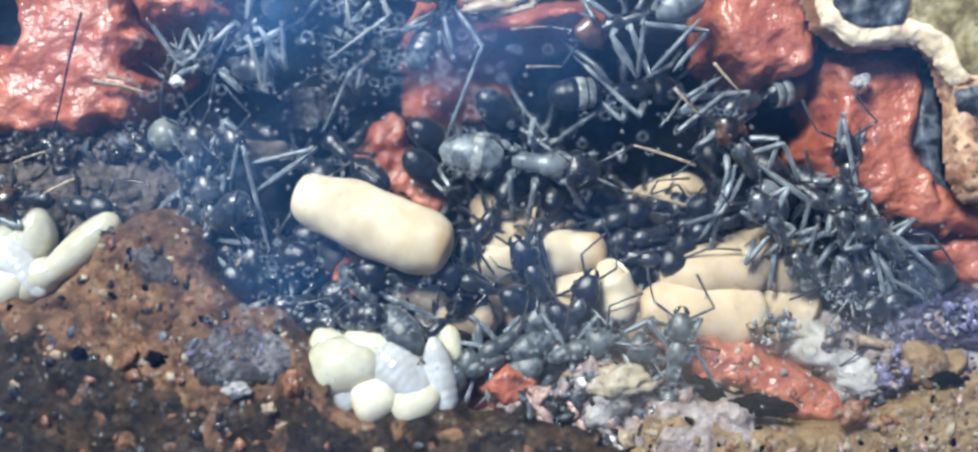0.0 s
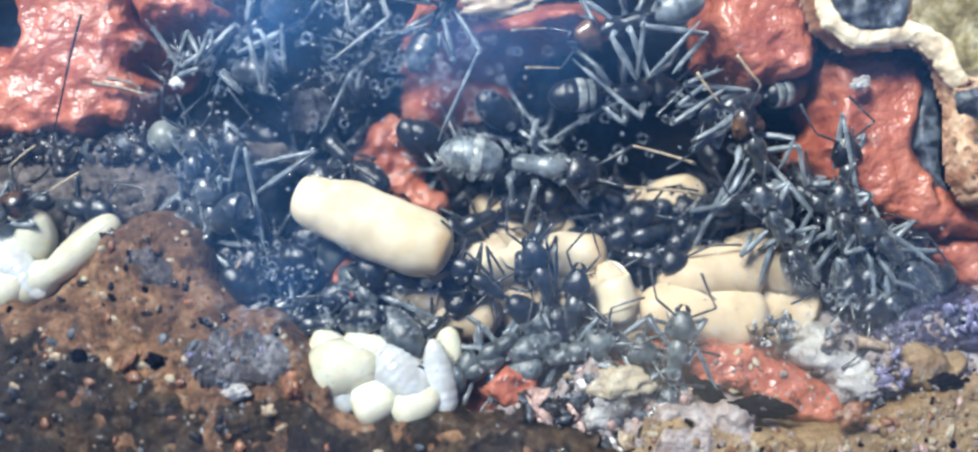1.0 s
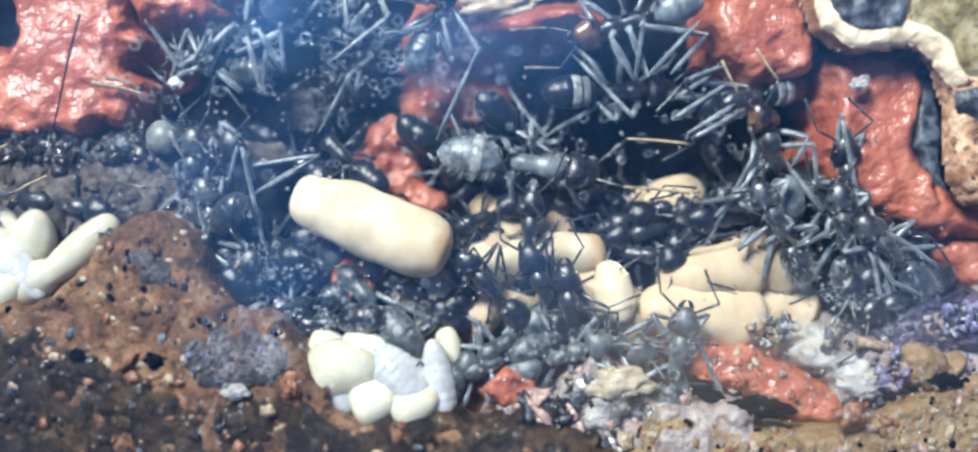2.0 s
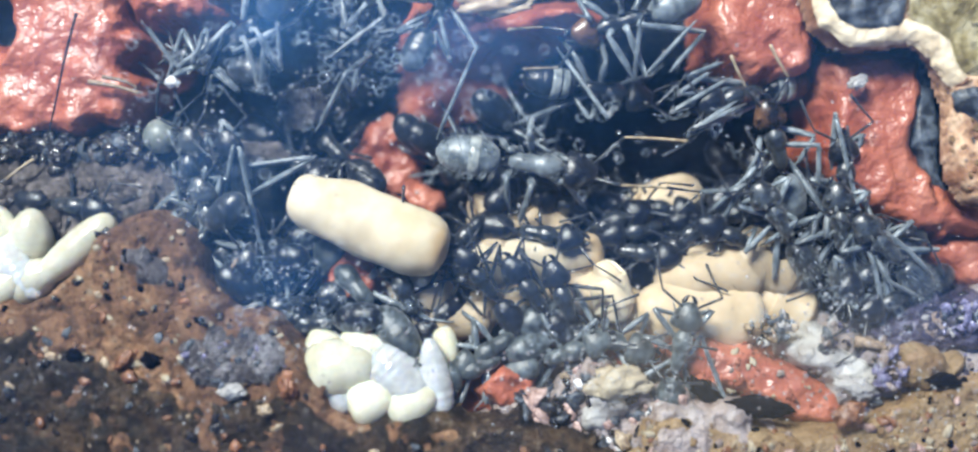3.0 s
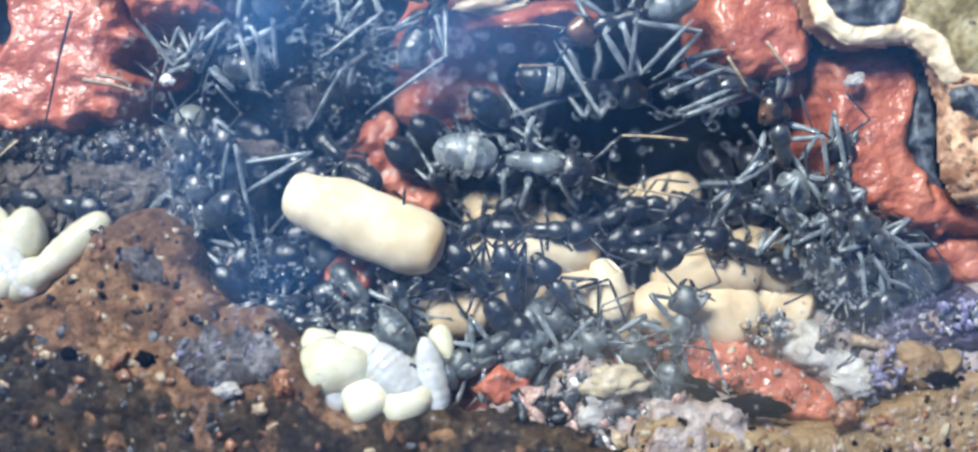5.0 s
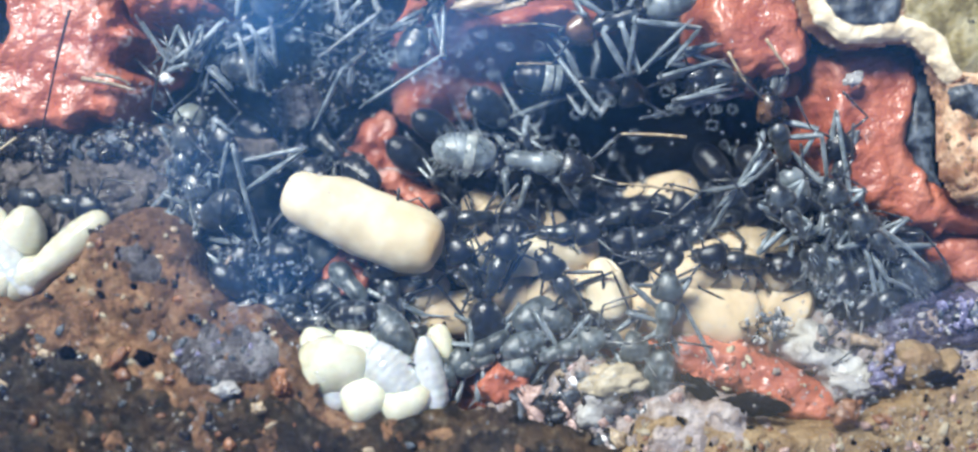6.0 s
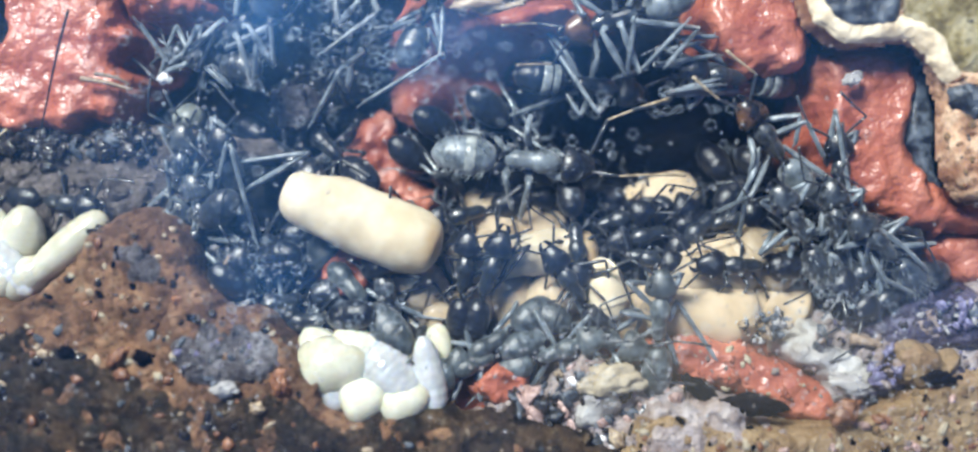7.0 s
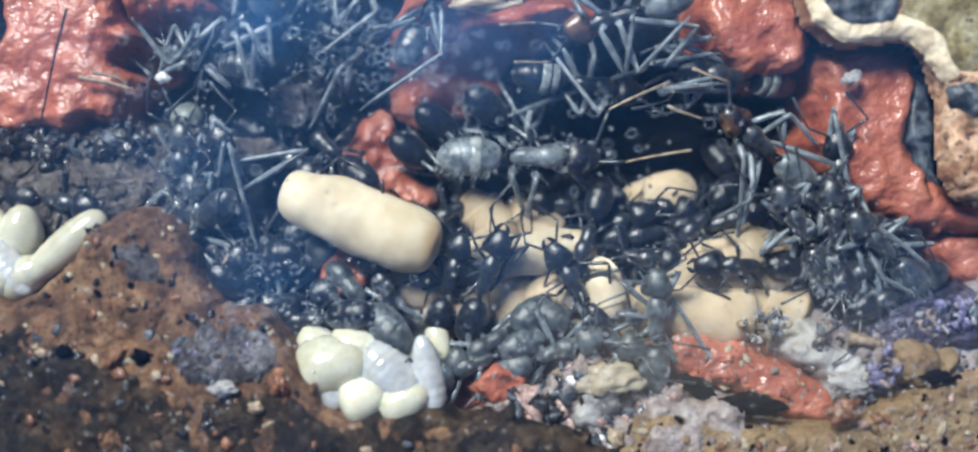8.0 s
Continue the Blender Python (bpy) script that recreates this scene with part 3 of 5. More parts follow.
def leg_mesh(pair, s, posture, mat, bent=None, reach=1.0):
    """A leg from its hip at the origin: thigh up to the knee, shin down, and a foot of small joints on the ground."""
    rnd = random.Random(100 * posture + 10 * pair + s)
    turn = radians((48, 95, 143)[pair] + rnd.uniform(-22, 22))
    far = (4.7, 4.9, 6.2)[pair] * rnd.uniform(0.85, 1.12) * reach
    lift = rnd.uniform(1.2, 3.0) if reach == 1 else rnd.uniform(0.3, 1.1)
    out = Vector((math.cos(turn), s * math.sin(turn), 0))
    bend = Vector((-out.y, out.x, 0)) * s * rnd.uniform(-0.6, 0.6)
    hip_z = 1.35
    knee_out, heel_out, toe_out = (0.45, 0.86, 1.22) if posture < 5 else (0.78, 0.25, 0.5)
    if posture >= 5:
        bend = Vector((-out.y, out.x, 0)) * s * (pair - 1.2) * 0.9
    tro = out * 0.45 + Vector((0, 0, -0.12))
    knee = out * far * knee_out + bend * 0.3 + Vector((0, 0, lift - hip_z + 0.9))
    heel = out * far * heel_out + bend + Vector((0, 0, 0.35 - hip_z))
    toe = out * far * toe_out + Vector((0, 0, 0.06 - hip_z)) + bend * (-0.5 if posture < 5 else 1.4)
    if bent is not None:
        knee, heel, toe = bent
    mids = [tro.lerp(knee, f) for f in (0.25, 0.6)]
    shin = [knee.lerp(heel, f) for f in (0.1, 0.5, 0.9)]
    foot = [heel.lerp(toe, f) + Vector((0, 0, -0.12 * math.sin(f * 3.14))) for f in (0.12, 0.4, 0.7, 1.0)]
    pts = [(0, 0, 0), tro, *mids, knee, *shin, heel, *foot]
    rad = [0.3, 0.2, 0.27, 0.27, 0.19, 0.19, 0.2, 0.19, 0.15, 0.1, 0.085, 0.07, 0.045]
    rad = [r * (0.55 if mat is SHINY_LEG else 0.62 if mat is LEG else 0.92) for r in rad]
    hairs = []
    for i in range(16):
        k = rnd.randrange(2, 8)
        a, b = Vector(pts[k]), Vector(pts[k + 1])
        along = (b - a).normalized()
        off = along.orthogonal().normalized()
        off = Matrix.Rotation(rnd.uniform(0, 6.28), 3, along) @ off
        p = a.lerp(b, rnd.random()) + off * rad[k] * 0.9
        hairs.append(tube([tuple(p), tuple(p + off * 0.16 + along * 0.12), tuple(p + off * 0.25 + along * 0.28)], [0.024, 0.018, 0.006], 3))
    return solid("leg", *merged(tube([tuple(p) for p in pts], rad, 7), *hairs), mat)


def antenna_parts(s, posture, pale):
    rnd = random.Random(7 * posture + s + 50)
    a = radians(rnd.uniform(22, 62))
    elbow = Vector((math.cos(a) * 2.3, s * math.sin(a) * 2.3, rnd.uniform(0.1, 0.9)))
    b = radians(rnd.uniform(-35, 25))
    if posture == 1 and pale:
        elbow = Vector((1.75, 2.02, 0.5)) if s > 0 else Vector((1.93, -0.19, 0.5))
    tip = elbow + (Vector((4.0, 0.3, -0.2)) if s > 0 else Vector((4.1, 0.45, -0.4))) if posture == 1 and pale else elbow + Vector((math.cos(b) * 2.6, s * math.sin(b) * 2.6, rnd.uniform(-0.9, -0.2)))
    mid = elbow.lerp(tip, 0.5) + Vector((0, 0.1, 0.15))
    scape = solid("scape", *tube([(0, 0, 0), tuple(elbow * 0.3), tuple(elbow * 0.7), tuple(elbow)], [0.07, 0.1, 0.11, 0.1], 6), LEG)
    pts, rad = [], []
    for i in range(13):
        f = i / 12
        p = elbow * (1 - f) ** 2 + mid * 2 * f * (1 - f) + tip * f * f
        pts.append(tuple(p))
        rad.append(0.075 + 0.045 * f if i % 2 else 0.06 + 0.045 * f)
    return scape, solid("flagellum", *tube(pts, rad, 6), PALE_LEG if pale else LEG)


def ant(m, posture=0, size=1.0, style="", label="", name="ant", bent=None, tuck=False):
    """One ant with its parts; its head points along x and its feet stand at height 0."""
    root = tagged(new(name), label or "glossy black ant worker with grey bristly legs", "ant", "ants in the nest")
    root.empty_display_size = 0.001
    root.matrix_basis = m @ Matrix.Diagonal((size, size, size, 1))
    put("gaster", shape(("g", style), lambda: gaster_mesh(style)), None, root)
    head = put("head", shape(("h", style), lambda: head_mesh(style)), None, root)
    put("thorax", shape(("t", style), lambda: thorax_mesh(style)), None, root)
    put("petiole", shape("p", petiole_mesh), None, root)
    if style in ("queen", "banded"):
        for x, r in (((-3.1, 1.23),) if style == "queen" else ((-2.45, 1.1), (-3.1, 1.23), (-3.85, 1.06))):
            put("membrane", shape(("mb", x), lambda: membrane_mesh(x, r)), None, root, "pale stretched membrane")
    if not tuck or style in ("queen", "pale"):
        put("bristles", shape("b", bristle_mesh), None, root, "fine pale bristles")
    limbs, pale = [], style in ("amber", "queen")
    for s in (-1, 1):
        put("mandible", shape(("m", s), lambda: mandible_mesh(s)), None, head)
        sc, fl = shape(("a", s, posture, pale), lambda: antenna_parts(s, posture, pale))
        feeler = put("scape", sc, mm(4.0, s * 0.32, 1.78), head)
        put("flagellum", fl, None, feeler, "straw-coloured antenna tip" if pale else "")
        limbs.append((feeler, (4.0, s * 0.32, 1.78)))
        for pair in range(3):
            hip = ((1.55, 0.5, -0.45)[pair], s * 0.45, 1.35)
            skin = DUSTY_LEG if style in ("pale", "amber", "queen", "banded", "fuzzy", "grey") else SHINY_LEG if style == "shiny" else LEG
            if bent and (pair, s) in bent:
                back = m.inverted()
                turned_leg = [(back @ (Vector(p) * U)) / U / size - Vector(hip) for p in bent[pair, s]]
                me = leg_mesh(pair, s, posture, skin, turned_leg)
            else:
                me = shape(("l", pair, s, posture, skin.name, tuck), lambda: leg_mesh(pair, s, posture, skin, None, (0.75 if skin is DUSTY_LEG else 0.55) if tuck else 1.0))
            limbs.append((put("leg", me, mm(*hip), root), hip))
    return root, limbs


MOVING = []          # ants that walk: thing, size, rows of time and pose
STIRRING = []        # legs and feelers that stir
SWEEPS = []          # single legs that swing: leg, hip, rows of time and turn


def place(x, y, z, heading, posture=0, size=1.0, style="", label="", tilt=0, lean=0, hang=False, stir=0.0, bent=None, tuck=False):
    turn = mm(x, y, z) @ pose(0, 0, 0, 0, 0, heading) @ pose(0, 0, 0, lean + (180 if hang else 0), tilt, 0)
    root, limbs = ant(turn, posture, size, style, label, bent=bent, tuck=tuck)
    if stir:
        STIRRING.append((limbs, stir))
    return limbs


def walker(size, posture, style, label, *rows, stir=10.0, bent=None, tuck=True, hang=False):
    """An ant that moves: rows of seconds, place, heading, tilt."""
    over = pose(0, 0, 0, 180 if hang else 0)
    ways = [(t, mm(x, y, z) @ pose(0, 0, 0, 0, 0, h) @ over @ pose(0, 0, 0, 0, tilt, 0)) for t, x, y, z, h, tilt in rows]
    root, limbs = ant(ways[0][1], posture, size, style, label, bent=bent, tuck=tuck)
    if ways[0][1] != ways[-1][1] or len(ways) > 2:
        MOVING.append((root, ways))
    STIRRING.append((limbs, stir))
    return root


def motions():
    for root, ways in MOVING:
        walk(root, ways)
    for feeler, up in FEELERS:
        turns = ((0, -14), (0.5, -2), (1, -12), (1.5, -4), (3, 0), (4.5, 0), (6, 1), (6.5, 14), (7, 20), (7.5, 14), (8, 20)) if up else ((0, -12), (1, -3), (1.5, -4), (3, -2), (4.5, -8), (6, -4), (7, 0), (8, 4))
        walk(feeler, [(t, mm(4.0, 0.32 if up else -0.32, 1.78, 0, 0, a)) for t, a in turns])
    walk(EGG_THING, [(0, mm(-22.71, 6.36, -4.00, 0, 0, 20)), (3.6, mm(-22.75, 6.36, -4.00, 0, 0, 20)), (3.9, mm(-21.99, 6.70, -4.40, 0, 0, 40)), (4.3, mm(-21.28, 7.61, -7.40, 0, 0, 70)), (8, mm(-21.24, 7.63, -7.60, 0, 0, 70))])
    for leg, hip, turns in SWEEPS:
        walk(leg, [(t, mm(*hip, 0, 0, a)) for t, a in turns])
    rnd = random.Random(3)
    for limbs, amount in STIRRING:
        for limb, (x, y, z) in limbs:
            rows, t = [], 0.0
            while t < 8.0:
                rows.append((t, mm(x, y, z, rnd.uniform(-0.5, 0.5) * amount, rnd.uniform(-0.4, 0.4) * amount, rnd.uniform(-1, 1) * amount)))
                t += rnd.uniform(0.3, 0.7)
            rows.append((8.0, rows[-1][1]))
            walk(limb, rows)


# the queen in the middle of the chamber
queen = walker(1.16, 1, "queen", "large queen ant with a banded bristly abdomen", (0.0, 2.78, 4.55, -6.80, -8, 0), (3.5, 2.82, 4.55, -6.80, -8, 0), (6.0, 2.91, 4.55, -6.80, -8, 0), (7.0, 3.00, 4.55, -6.80, -5, 0), (8.0, 3.46, 4.73, -6.80, 0, 0), stir=7,
               bent={(0, 1): ((5.76, 4.69, -4.4), (7.62, 4.9, -5), (7.9, 4.93, -5.49)), (1, 1): ((2.98, 6.46, -2.6), (3.35, 7.58, -4.4), (3.41, 7.75, -5.07)), (2, 1): ((1.68, 5.36, -4), (1.08, 6.31, -6), (0.99, 6.45, -6.7)), (2, -1): ((1.51, 3.28, -4.4), (1.81, 0.93, -6.4), (1.85, 0.58, -7.1)), (1, -1): ((3.16, 2.74, -4), (2.53, 0.48, -6.4), (2.43, 0.14, -7.16)), (0, -1): ((5.57, 3.12, -4.8), (6.89, 1.39, -6.8), (7.09, 1.13, -7.5))})
STIRRING[-1] = (STIRRING[-1][0][1:4] + STIRRING[-1][0][5:], 6.0)
FEELERS = [(next(o for o in queen.children_recursive if o.name.startswith("scape") and (o.matrix_basis.translation.y > 0) == up), up) for up in (True, False)]
# workers beside her
DUSTED = "dusty blue-grey ant worker with thick bristly legs"
BLACK, GREY = "glossy black ant worker seen from above", "dusty grey-black ant worker with bristly legs"
walker(0.95, 2, "shiny", BLACK, (0.0, -3.34, 2.86, -10.50, -42, 28), (1.0, -4.01, 4.87, -10.50, -50, 28), (3.0, -3.91, 5.25, -10.50, -48, 28), (4.5, -4.01, 3.67, -10.50, -40, 28), (6.0, -3.77, 3.67, -10.50, -40, 28), (8.0, -3.24, 4.15, -10.50, -35, 28), stir=3,
       bent={(1, 1): ((-2.81, 2.72, -6.50), (-4.53, 5.64, -8.00), (-4.96, 6.27, -9.00)), (2, 1): ((-3.26, 2.54, -6.50), (-5.36, 4.62, -8.00), (-6.08, 5.28, -9.50)), (0, 1): ((-1.63, 4.53, -6.50), (-3.14, 6.93, -8.00), (-3.56, 7.58, -9.00))})
walker(0.95, 3, "shiny", BLACK, (0.0, -2.57, 5.52, -10.30, -32, 28), (3.0, -2.33, 5.33, -10.30, -30, 28), (6.5, -1.52, 6.19, -10.30, -30, 28), (8.0, -1.24, 6.38, -10.30, -30, 28), stir=6)
place(2.30, 7.20, -10.40, -38, 4, 1.0, "shiny", BLACK, tilt=28, stir=3, tuck=True,
      bent={(0, -1): ((4.74, 5.43, -7.00), (1.76, 7.49, -8.00), (1.00, 8.39, -10.00)), (1, -1): ((4.41, 6.43, -7.50), (2.40, 8.87, -8.00), (1.99, 9.58, -10.00))})
walker(1.0, 0, "banded", "black ant with a pale banded swollen abdomen", (0.0, 9.29, 9.80, -8.40, 5, 10), (1.6, 9.29, 9.89, -8.40, 5, 10), (3.0, 7.67, 10.03, -8.40, -8, 10), (8.0, 7.44, 10.12, -8.40, -8, 10), stir=3,
       bent={(0, -1): ((10.75, 7.82, -5.00), (6.93, 11.53, -6.00), (6.20, 12.41, -7.00)), (1, -1): ((9.72, 7.47, -6.00), (7.48, 9.67, -7.00), (6.75, 10.26, -8.00))})
# an ant under the glass that stretches one leg
limbs = place(-3.30, 15.00, -2.00, 62, 6, 0.85, "pale", DUSTED, hang=True, tuck=True, bent={(1, 1): ((-2.41, 11.61, -2.60), (-7.48, 8.17, -3.40), (-8.04, 7.78, -3.80))})
SWEEPS.append((*limbs[6], ((0, -34), (1.5, -30), (3.9, -32), (4.3, -10), (5.0, 0), (6.5, 4), (8, 1))))
walker(0.85, 6, "amber", "grey ant with straw-coloured feelers on the peat step", (0.0, -35.49, 0.44, -3.60, 30, 0), (1.0, -34.61, -0.13, -3.60, 40, 0), (1.5, -36.79, 0.09, -3.60, 35, 0), (3.0, -37.23, 0.52, -3.60, 40, 0), (8.0, -37.67, 1.40, -3.60, 60, 0), stir=8)
# ants that cling to the glass over the red slopes
walker(0.95, 6, "pale", DUSTED, (0, -16.86, 13.25, -0.72, -145.01, -22), (8, -16.86, 13.25, -0.72, -145.01, -22), stir=2, hang=True,
       bent={(0, 1): ((-20.97, 10.87, -1.8), (-22.73, 13.47, -1.2), (-23.04, 13.94, -0.79)), (1, -1): ((-15.39, 9.27, -2.2), (-14.96, 12.08, -1.2), (-14.88, 12.59, -0.72)), (2, -1): ((-13.98, 10.71, -2.4), (-13.99, 13.34, -1.2), (-13.99, 13.82, -0.68)), (1, 1): ((-20.09, 11.13, -1.8), (-19.03, 12.92, -1.2), (-18.84, 13.25, -0.79)), (0, -1): ((-12.88, 14.13, -2), (-11.23, 15.61, -1), (-10.93, 15.87, -0.52))})
walker(0.85, 5, "pale", DUSTED, (0, -19.62, 11.49, -2.71, 168.69, -22), (8, -19.62, 11.49, -2.71, 168.69, -22), stir=2, hang=True,
       bent={(1, -1): ((-19.31, 10.8, -3), (-17.98, 12.86, -2), (-17.74, 13.23, -1.52))})
walker(0.9, 5, "pale", DUSTED, (0, -7.47, 16.02, -1.12, -165.07, -22), (8, -7.47, 16.02, -1.12, -165.07, -22), stir=2, hang=True,
       bent={(1, -1): ((-6.83, 14.35, -1.8), (-10.27, 11.69, -1.6), (-10.89, 11.21, -1.26)), (0, 1): ((-9.72, 15.49, -1.6), (-9.48, 13.76, -1.4), (-9.44, 13.45, -1.06))})
walker(0.9, 5, "fuzzy", GREY, (0, -8.88, 12.81, -4.62, -132.27, -22), (8, -8.88, 12.81, -4.62, -132.27, -22), stir=3, hang=True,
       bent={(1, -1): ((-9.51, 10.51, -2.2), (-11.58, 7.21, -4.2), (-11.96, 6.62, -4.26))})
# ants on the peat step
walker(0.9, 6, "pale", DUSTED, (0, -20.68, 3.72, -5.28, 82.69, -22), (8, -20.68, 3.72, -5.28, 82.69, -22), stir=4,
       bent={(1, 1): ((-21.47, 4.31, -2.6), (-21.37, 1.21, -4), (-21.36, 0.65, -4.6)), (1, -1): ((-19.33, 4.06, -2.6), (-19.89, 0.77, -4), (-19.99, 0.18, -4.6)), (0, -1): ((-19.1, 6.36, -3), (-18.71, 4.7, -4), (-18.64, 4.41, -4.53))})
walker(0.95, 5, "fuzzy", GREY, (0, -17.51, 3.44, -6.08, 100.23, -22), (8, -17.51, 3.44, -6.08, 100.23, -22), stir=3,
       bent={(1, -1): ((-16.93, 5.43, -2.6), (-15.74, -0.97, -4), (-15.53, -2.12, -4.6)), (0, -1): ((-17.36, 5.51, -2.6), (-18.19, 2.65, -4), (-18.34, 2.14, -4.6)), (0, 1): ((-18.3, 7.31, -2.6), (-17.03, 6.32, -3), (-16.8, 6.14, -3.42)), (2, -1): ((-11.78, 5.16, -3), (-16.48, 4.37, -3.6), (-17.33, 4.23, -4.06))})
walker(0.85, 6, "", BLACK, (0, -29.35, 1.55, -6.09, -6.91, -22), (8, -29.35, 1.55, -6.09, -6.91, -22), stir=5)
# dark crowd between the peat step and the large cocoon
walker(0.92, 5, "", BLACK, (0, -16.21, -2.57, -6.28, -171.25, 22), (8, -16.21, -2.57, -6.28, -171.25, 22), stir=6)
walker(0.92, 6, "fuzzy", GREY, (0, -13.86, -5.49, -5.88, -168.2, -22), (8, -13.86, -5.49, -5.88, -168.2, -22), stir=6)
walker(0.92, 7, "", BLACK, (0, -14.9, -5.16, -5.48, -32.4, 22), (8, -14.9, -5.16, -5.48, -32.4, 22), stir=6)
walker(0.92, 5, "pale", DUSTED, (0, -19.27, 0.28, -5.88, 102.09, -22), (8, -19.27, 0.28, -5.88, 102.09, -22), stir=6)
walker(0.92, 6, "", BLACK, (0, -11.09, -6.62, -5.68, -172.01, 22), (8, -11.09, -6.62, -5.68, -172.01, 22), stir=6)
walker(0.92, 7, "", BLACK, (0, -16.12, -1.41, -7.28, -166.2, -22), (8, -16.12, -1.41, -7.28, -166.2, -22), stir=6)
walker(0.92, 5, "", BLACK, (0, -10.34, 5.07, -8.88, 139.4, 22), (8, -10.34, 5.07, -8.88, 139.4, 22), stir=6)
walker(0.92, 6, "", BLACK, (0, -13.94, 4.97, -8.88, -36.03, -22), (8, -13.94, 4.97, -8.88, -36.03, -22), stir=6)
walker(0.92, 7, "fuzzy", GREY, (0, -19.51, -0.6, -5.28, -136.97, 22), (8, -19.51, -0.6, -5.28, -136.97, 22), stir=6)
walker(0.92, 5, "", BLACK, (0, -17.52, -4.44, -5.08, 62.93, -22), (8, -17.52, -4.44, -5.08, 62.93, -22), stir=6)
walker(0.92, 6, "", BLACK, (0, -16.22, -3.78, -6.38, 14.04, 22), (8, -16.22, -3.78, -6.38, 14.04, 22), stir=6)
# crowd on the right beside the red slope
walker(0.95, 7, "amber", "grey ant with a brownish head and bristly legs", (0, 17.92, 4.7, -5.48, 125.33, -22), (0.5, 17.86, 4.87, -5.48, 124.99, -22), (1, 18.82, 5.12, -5.48, 116.11, -22), (1.5, 19.5, 5.32, -5.48, 115.37, -22), (3, 20.35, 5.56, -5.48, 110.81, -22), (4, 20.71, 5.64, -5.48, 109.94, -22), (6, 20.9, 5.79, -5.48, 111.8, -22), (7.5, 19.73, 5.85, -5.48, 142.02, -22), (8, 19.5, 5.72, -5.48, 144.61, -22), stir=6,
       bent={(0, 1): ((16.46, 3.75, -3), (15.13, -2.03, -6), (14.89, -3.07, -6.89)), (1, 1): ((16.44, 2.23, -3.2), (15.11, -0.42, -5), (14.87, -0.9, -5.67)), (2, 1): ((16, 1.04, -3.2), (13.98, 0.37, -5), (13.61, 0.24, -5.67)), (0, -1): ((20.1, 6.09, -3), (19.77, 4.19, -4), (19.71, 3.85, -4.53)), (1, -1): ((20.51, 5.58, -3), (21.61, 2.93, -4), (21.81, 2.45, -4.53)), (2, -1): ((22.33, 1.53, -3.5), (21.79, -1.34, -5), (21.69, -1.86, -5.62))})
walker(0.9, 6, "pale", DUSTED, (0, 20.16, -0.31, -5.28, 127.52, -22), (1.5, 20.09, 0.29, -5.28, 120.96, -22), (4, 21, 0.46, -5.28, 131.63, -22), (6, 21.85, 0.03, -5.28, 125.75, -22), (8, 22.22, -0.08, -5.28, 122.68, -22), stir=7,
       bent={(1, -1): ((21.19, -0.38, -3), (19.46, -1.83, -4.5), (19.15, -2.1, -5.12)), (2, -1): ((22.63, -0.18, -3), (22.57, -2.23, -4.4), (22.56, -2.6, -5))})
walker(0.9, 5, "fuzzy", GREY, (0, 25.53, 3.32, -6.48, 102.3, -22), (8, 25.53, 3.32, -6.48, 102.3, -22), stir=5,
       bent={(0, 1): ((24.39, 7.83, -2.6), (26.24, -0.53, -3.6), (26.58, -2.04, -4.13)), (1, -1): ((26.72, 0.76, -3), (27.17, -2.94, -4), (27.25, -3.6, -4.53)), (2, 1): ((26.64, -2.38, -3), (27.55, -6.1, -4.2), (27.72, -6.77, -4.77))})
walker(0.9, 6, "pale", DUSTED, (0, 24.69, -0.1, -5.08, 101.8, -22), (8, 24.69, -0.1, -5.08, 101.8, -22), stir=5,
       bent={(0, 1): ((23.6, -0.74, -3.2), (25.05, 0.47, -3.4), (25.31, 0.68, -3.79)), (1, -1): ((25.34, 0.55, -3), (25.77, -3.37, -4), (25.85, -4.08, -4.53))})
walker(0.9, 7, "pale", DUSTED, (0, 27.69, -1.43, -4.68, 138.99, -22), (8, 27.69, -1.43, -4.68, 138.99, -22), stir=4,
       bent={(0, -1): ((29.27, -1.51, -2.8), (31.11, -3, -3.4), (31.44, -3.27, -3.86)), (1, 1): ((28.06, -3.76, -3), (30.4, -4.68, -4), (30.82, -4.85, -4.53))})
walker(0.95, 2, "", BLACK, (0, 23.25, 2.17, -7.88, -37.3, -22), (8, 23.25, 2.17, -7.88, -37.3, -22), stir=6)
walker(0.95, 4, "", BLACK, (0, 26.56, 0.87, -7.88, -37.07, -22), (8, 26.56, 0.87, -7.88, -37.07, -22), stir=6)
walker(0.9, 5, "fuzzy", GREY, (0, 29.03, -5.04, -6.28, -158.96, -22), (8, 29.03, -5.04, -6.28, -158.96, -22), stir=5)
walker(0.9, 6, "fuzzy", GREY, (0, 27.2, -3.04, -5.88, -149.04, -22), (8, 27.2, -3.04, -5.88, -149.04, -22), stir=6)
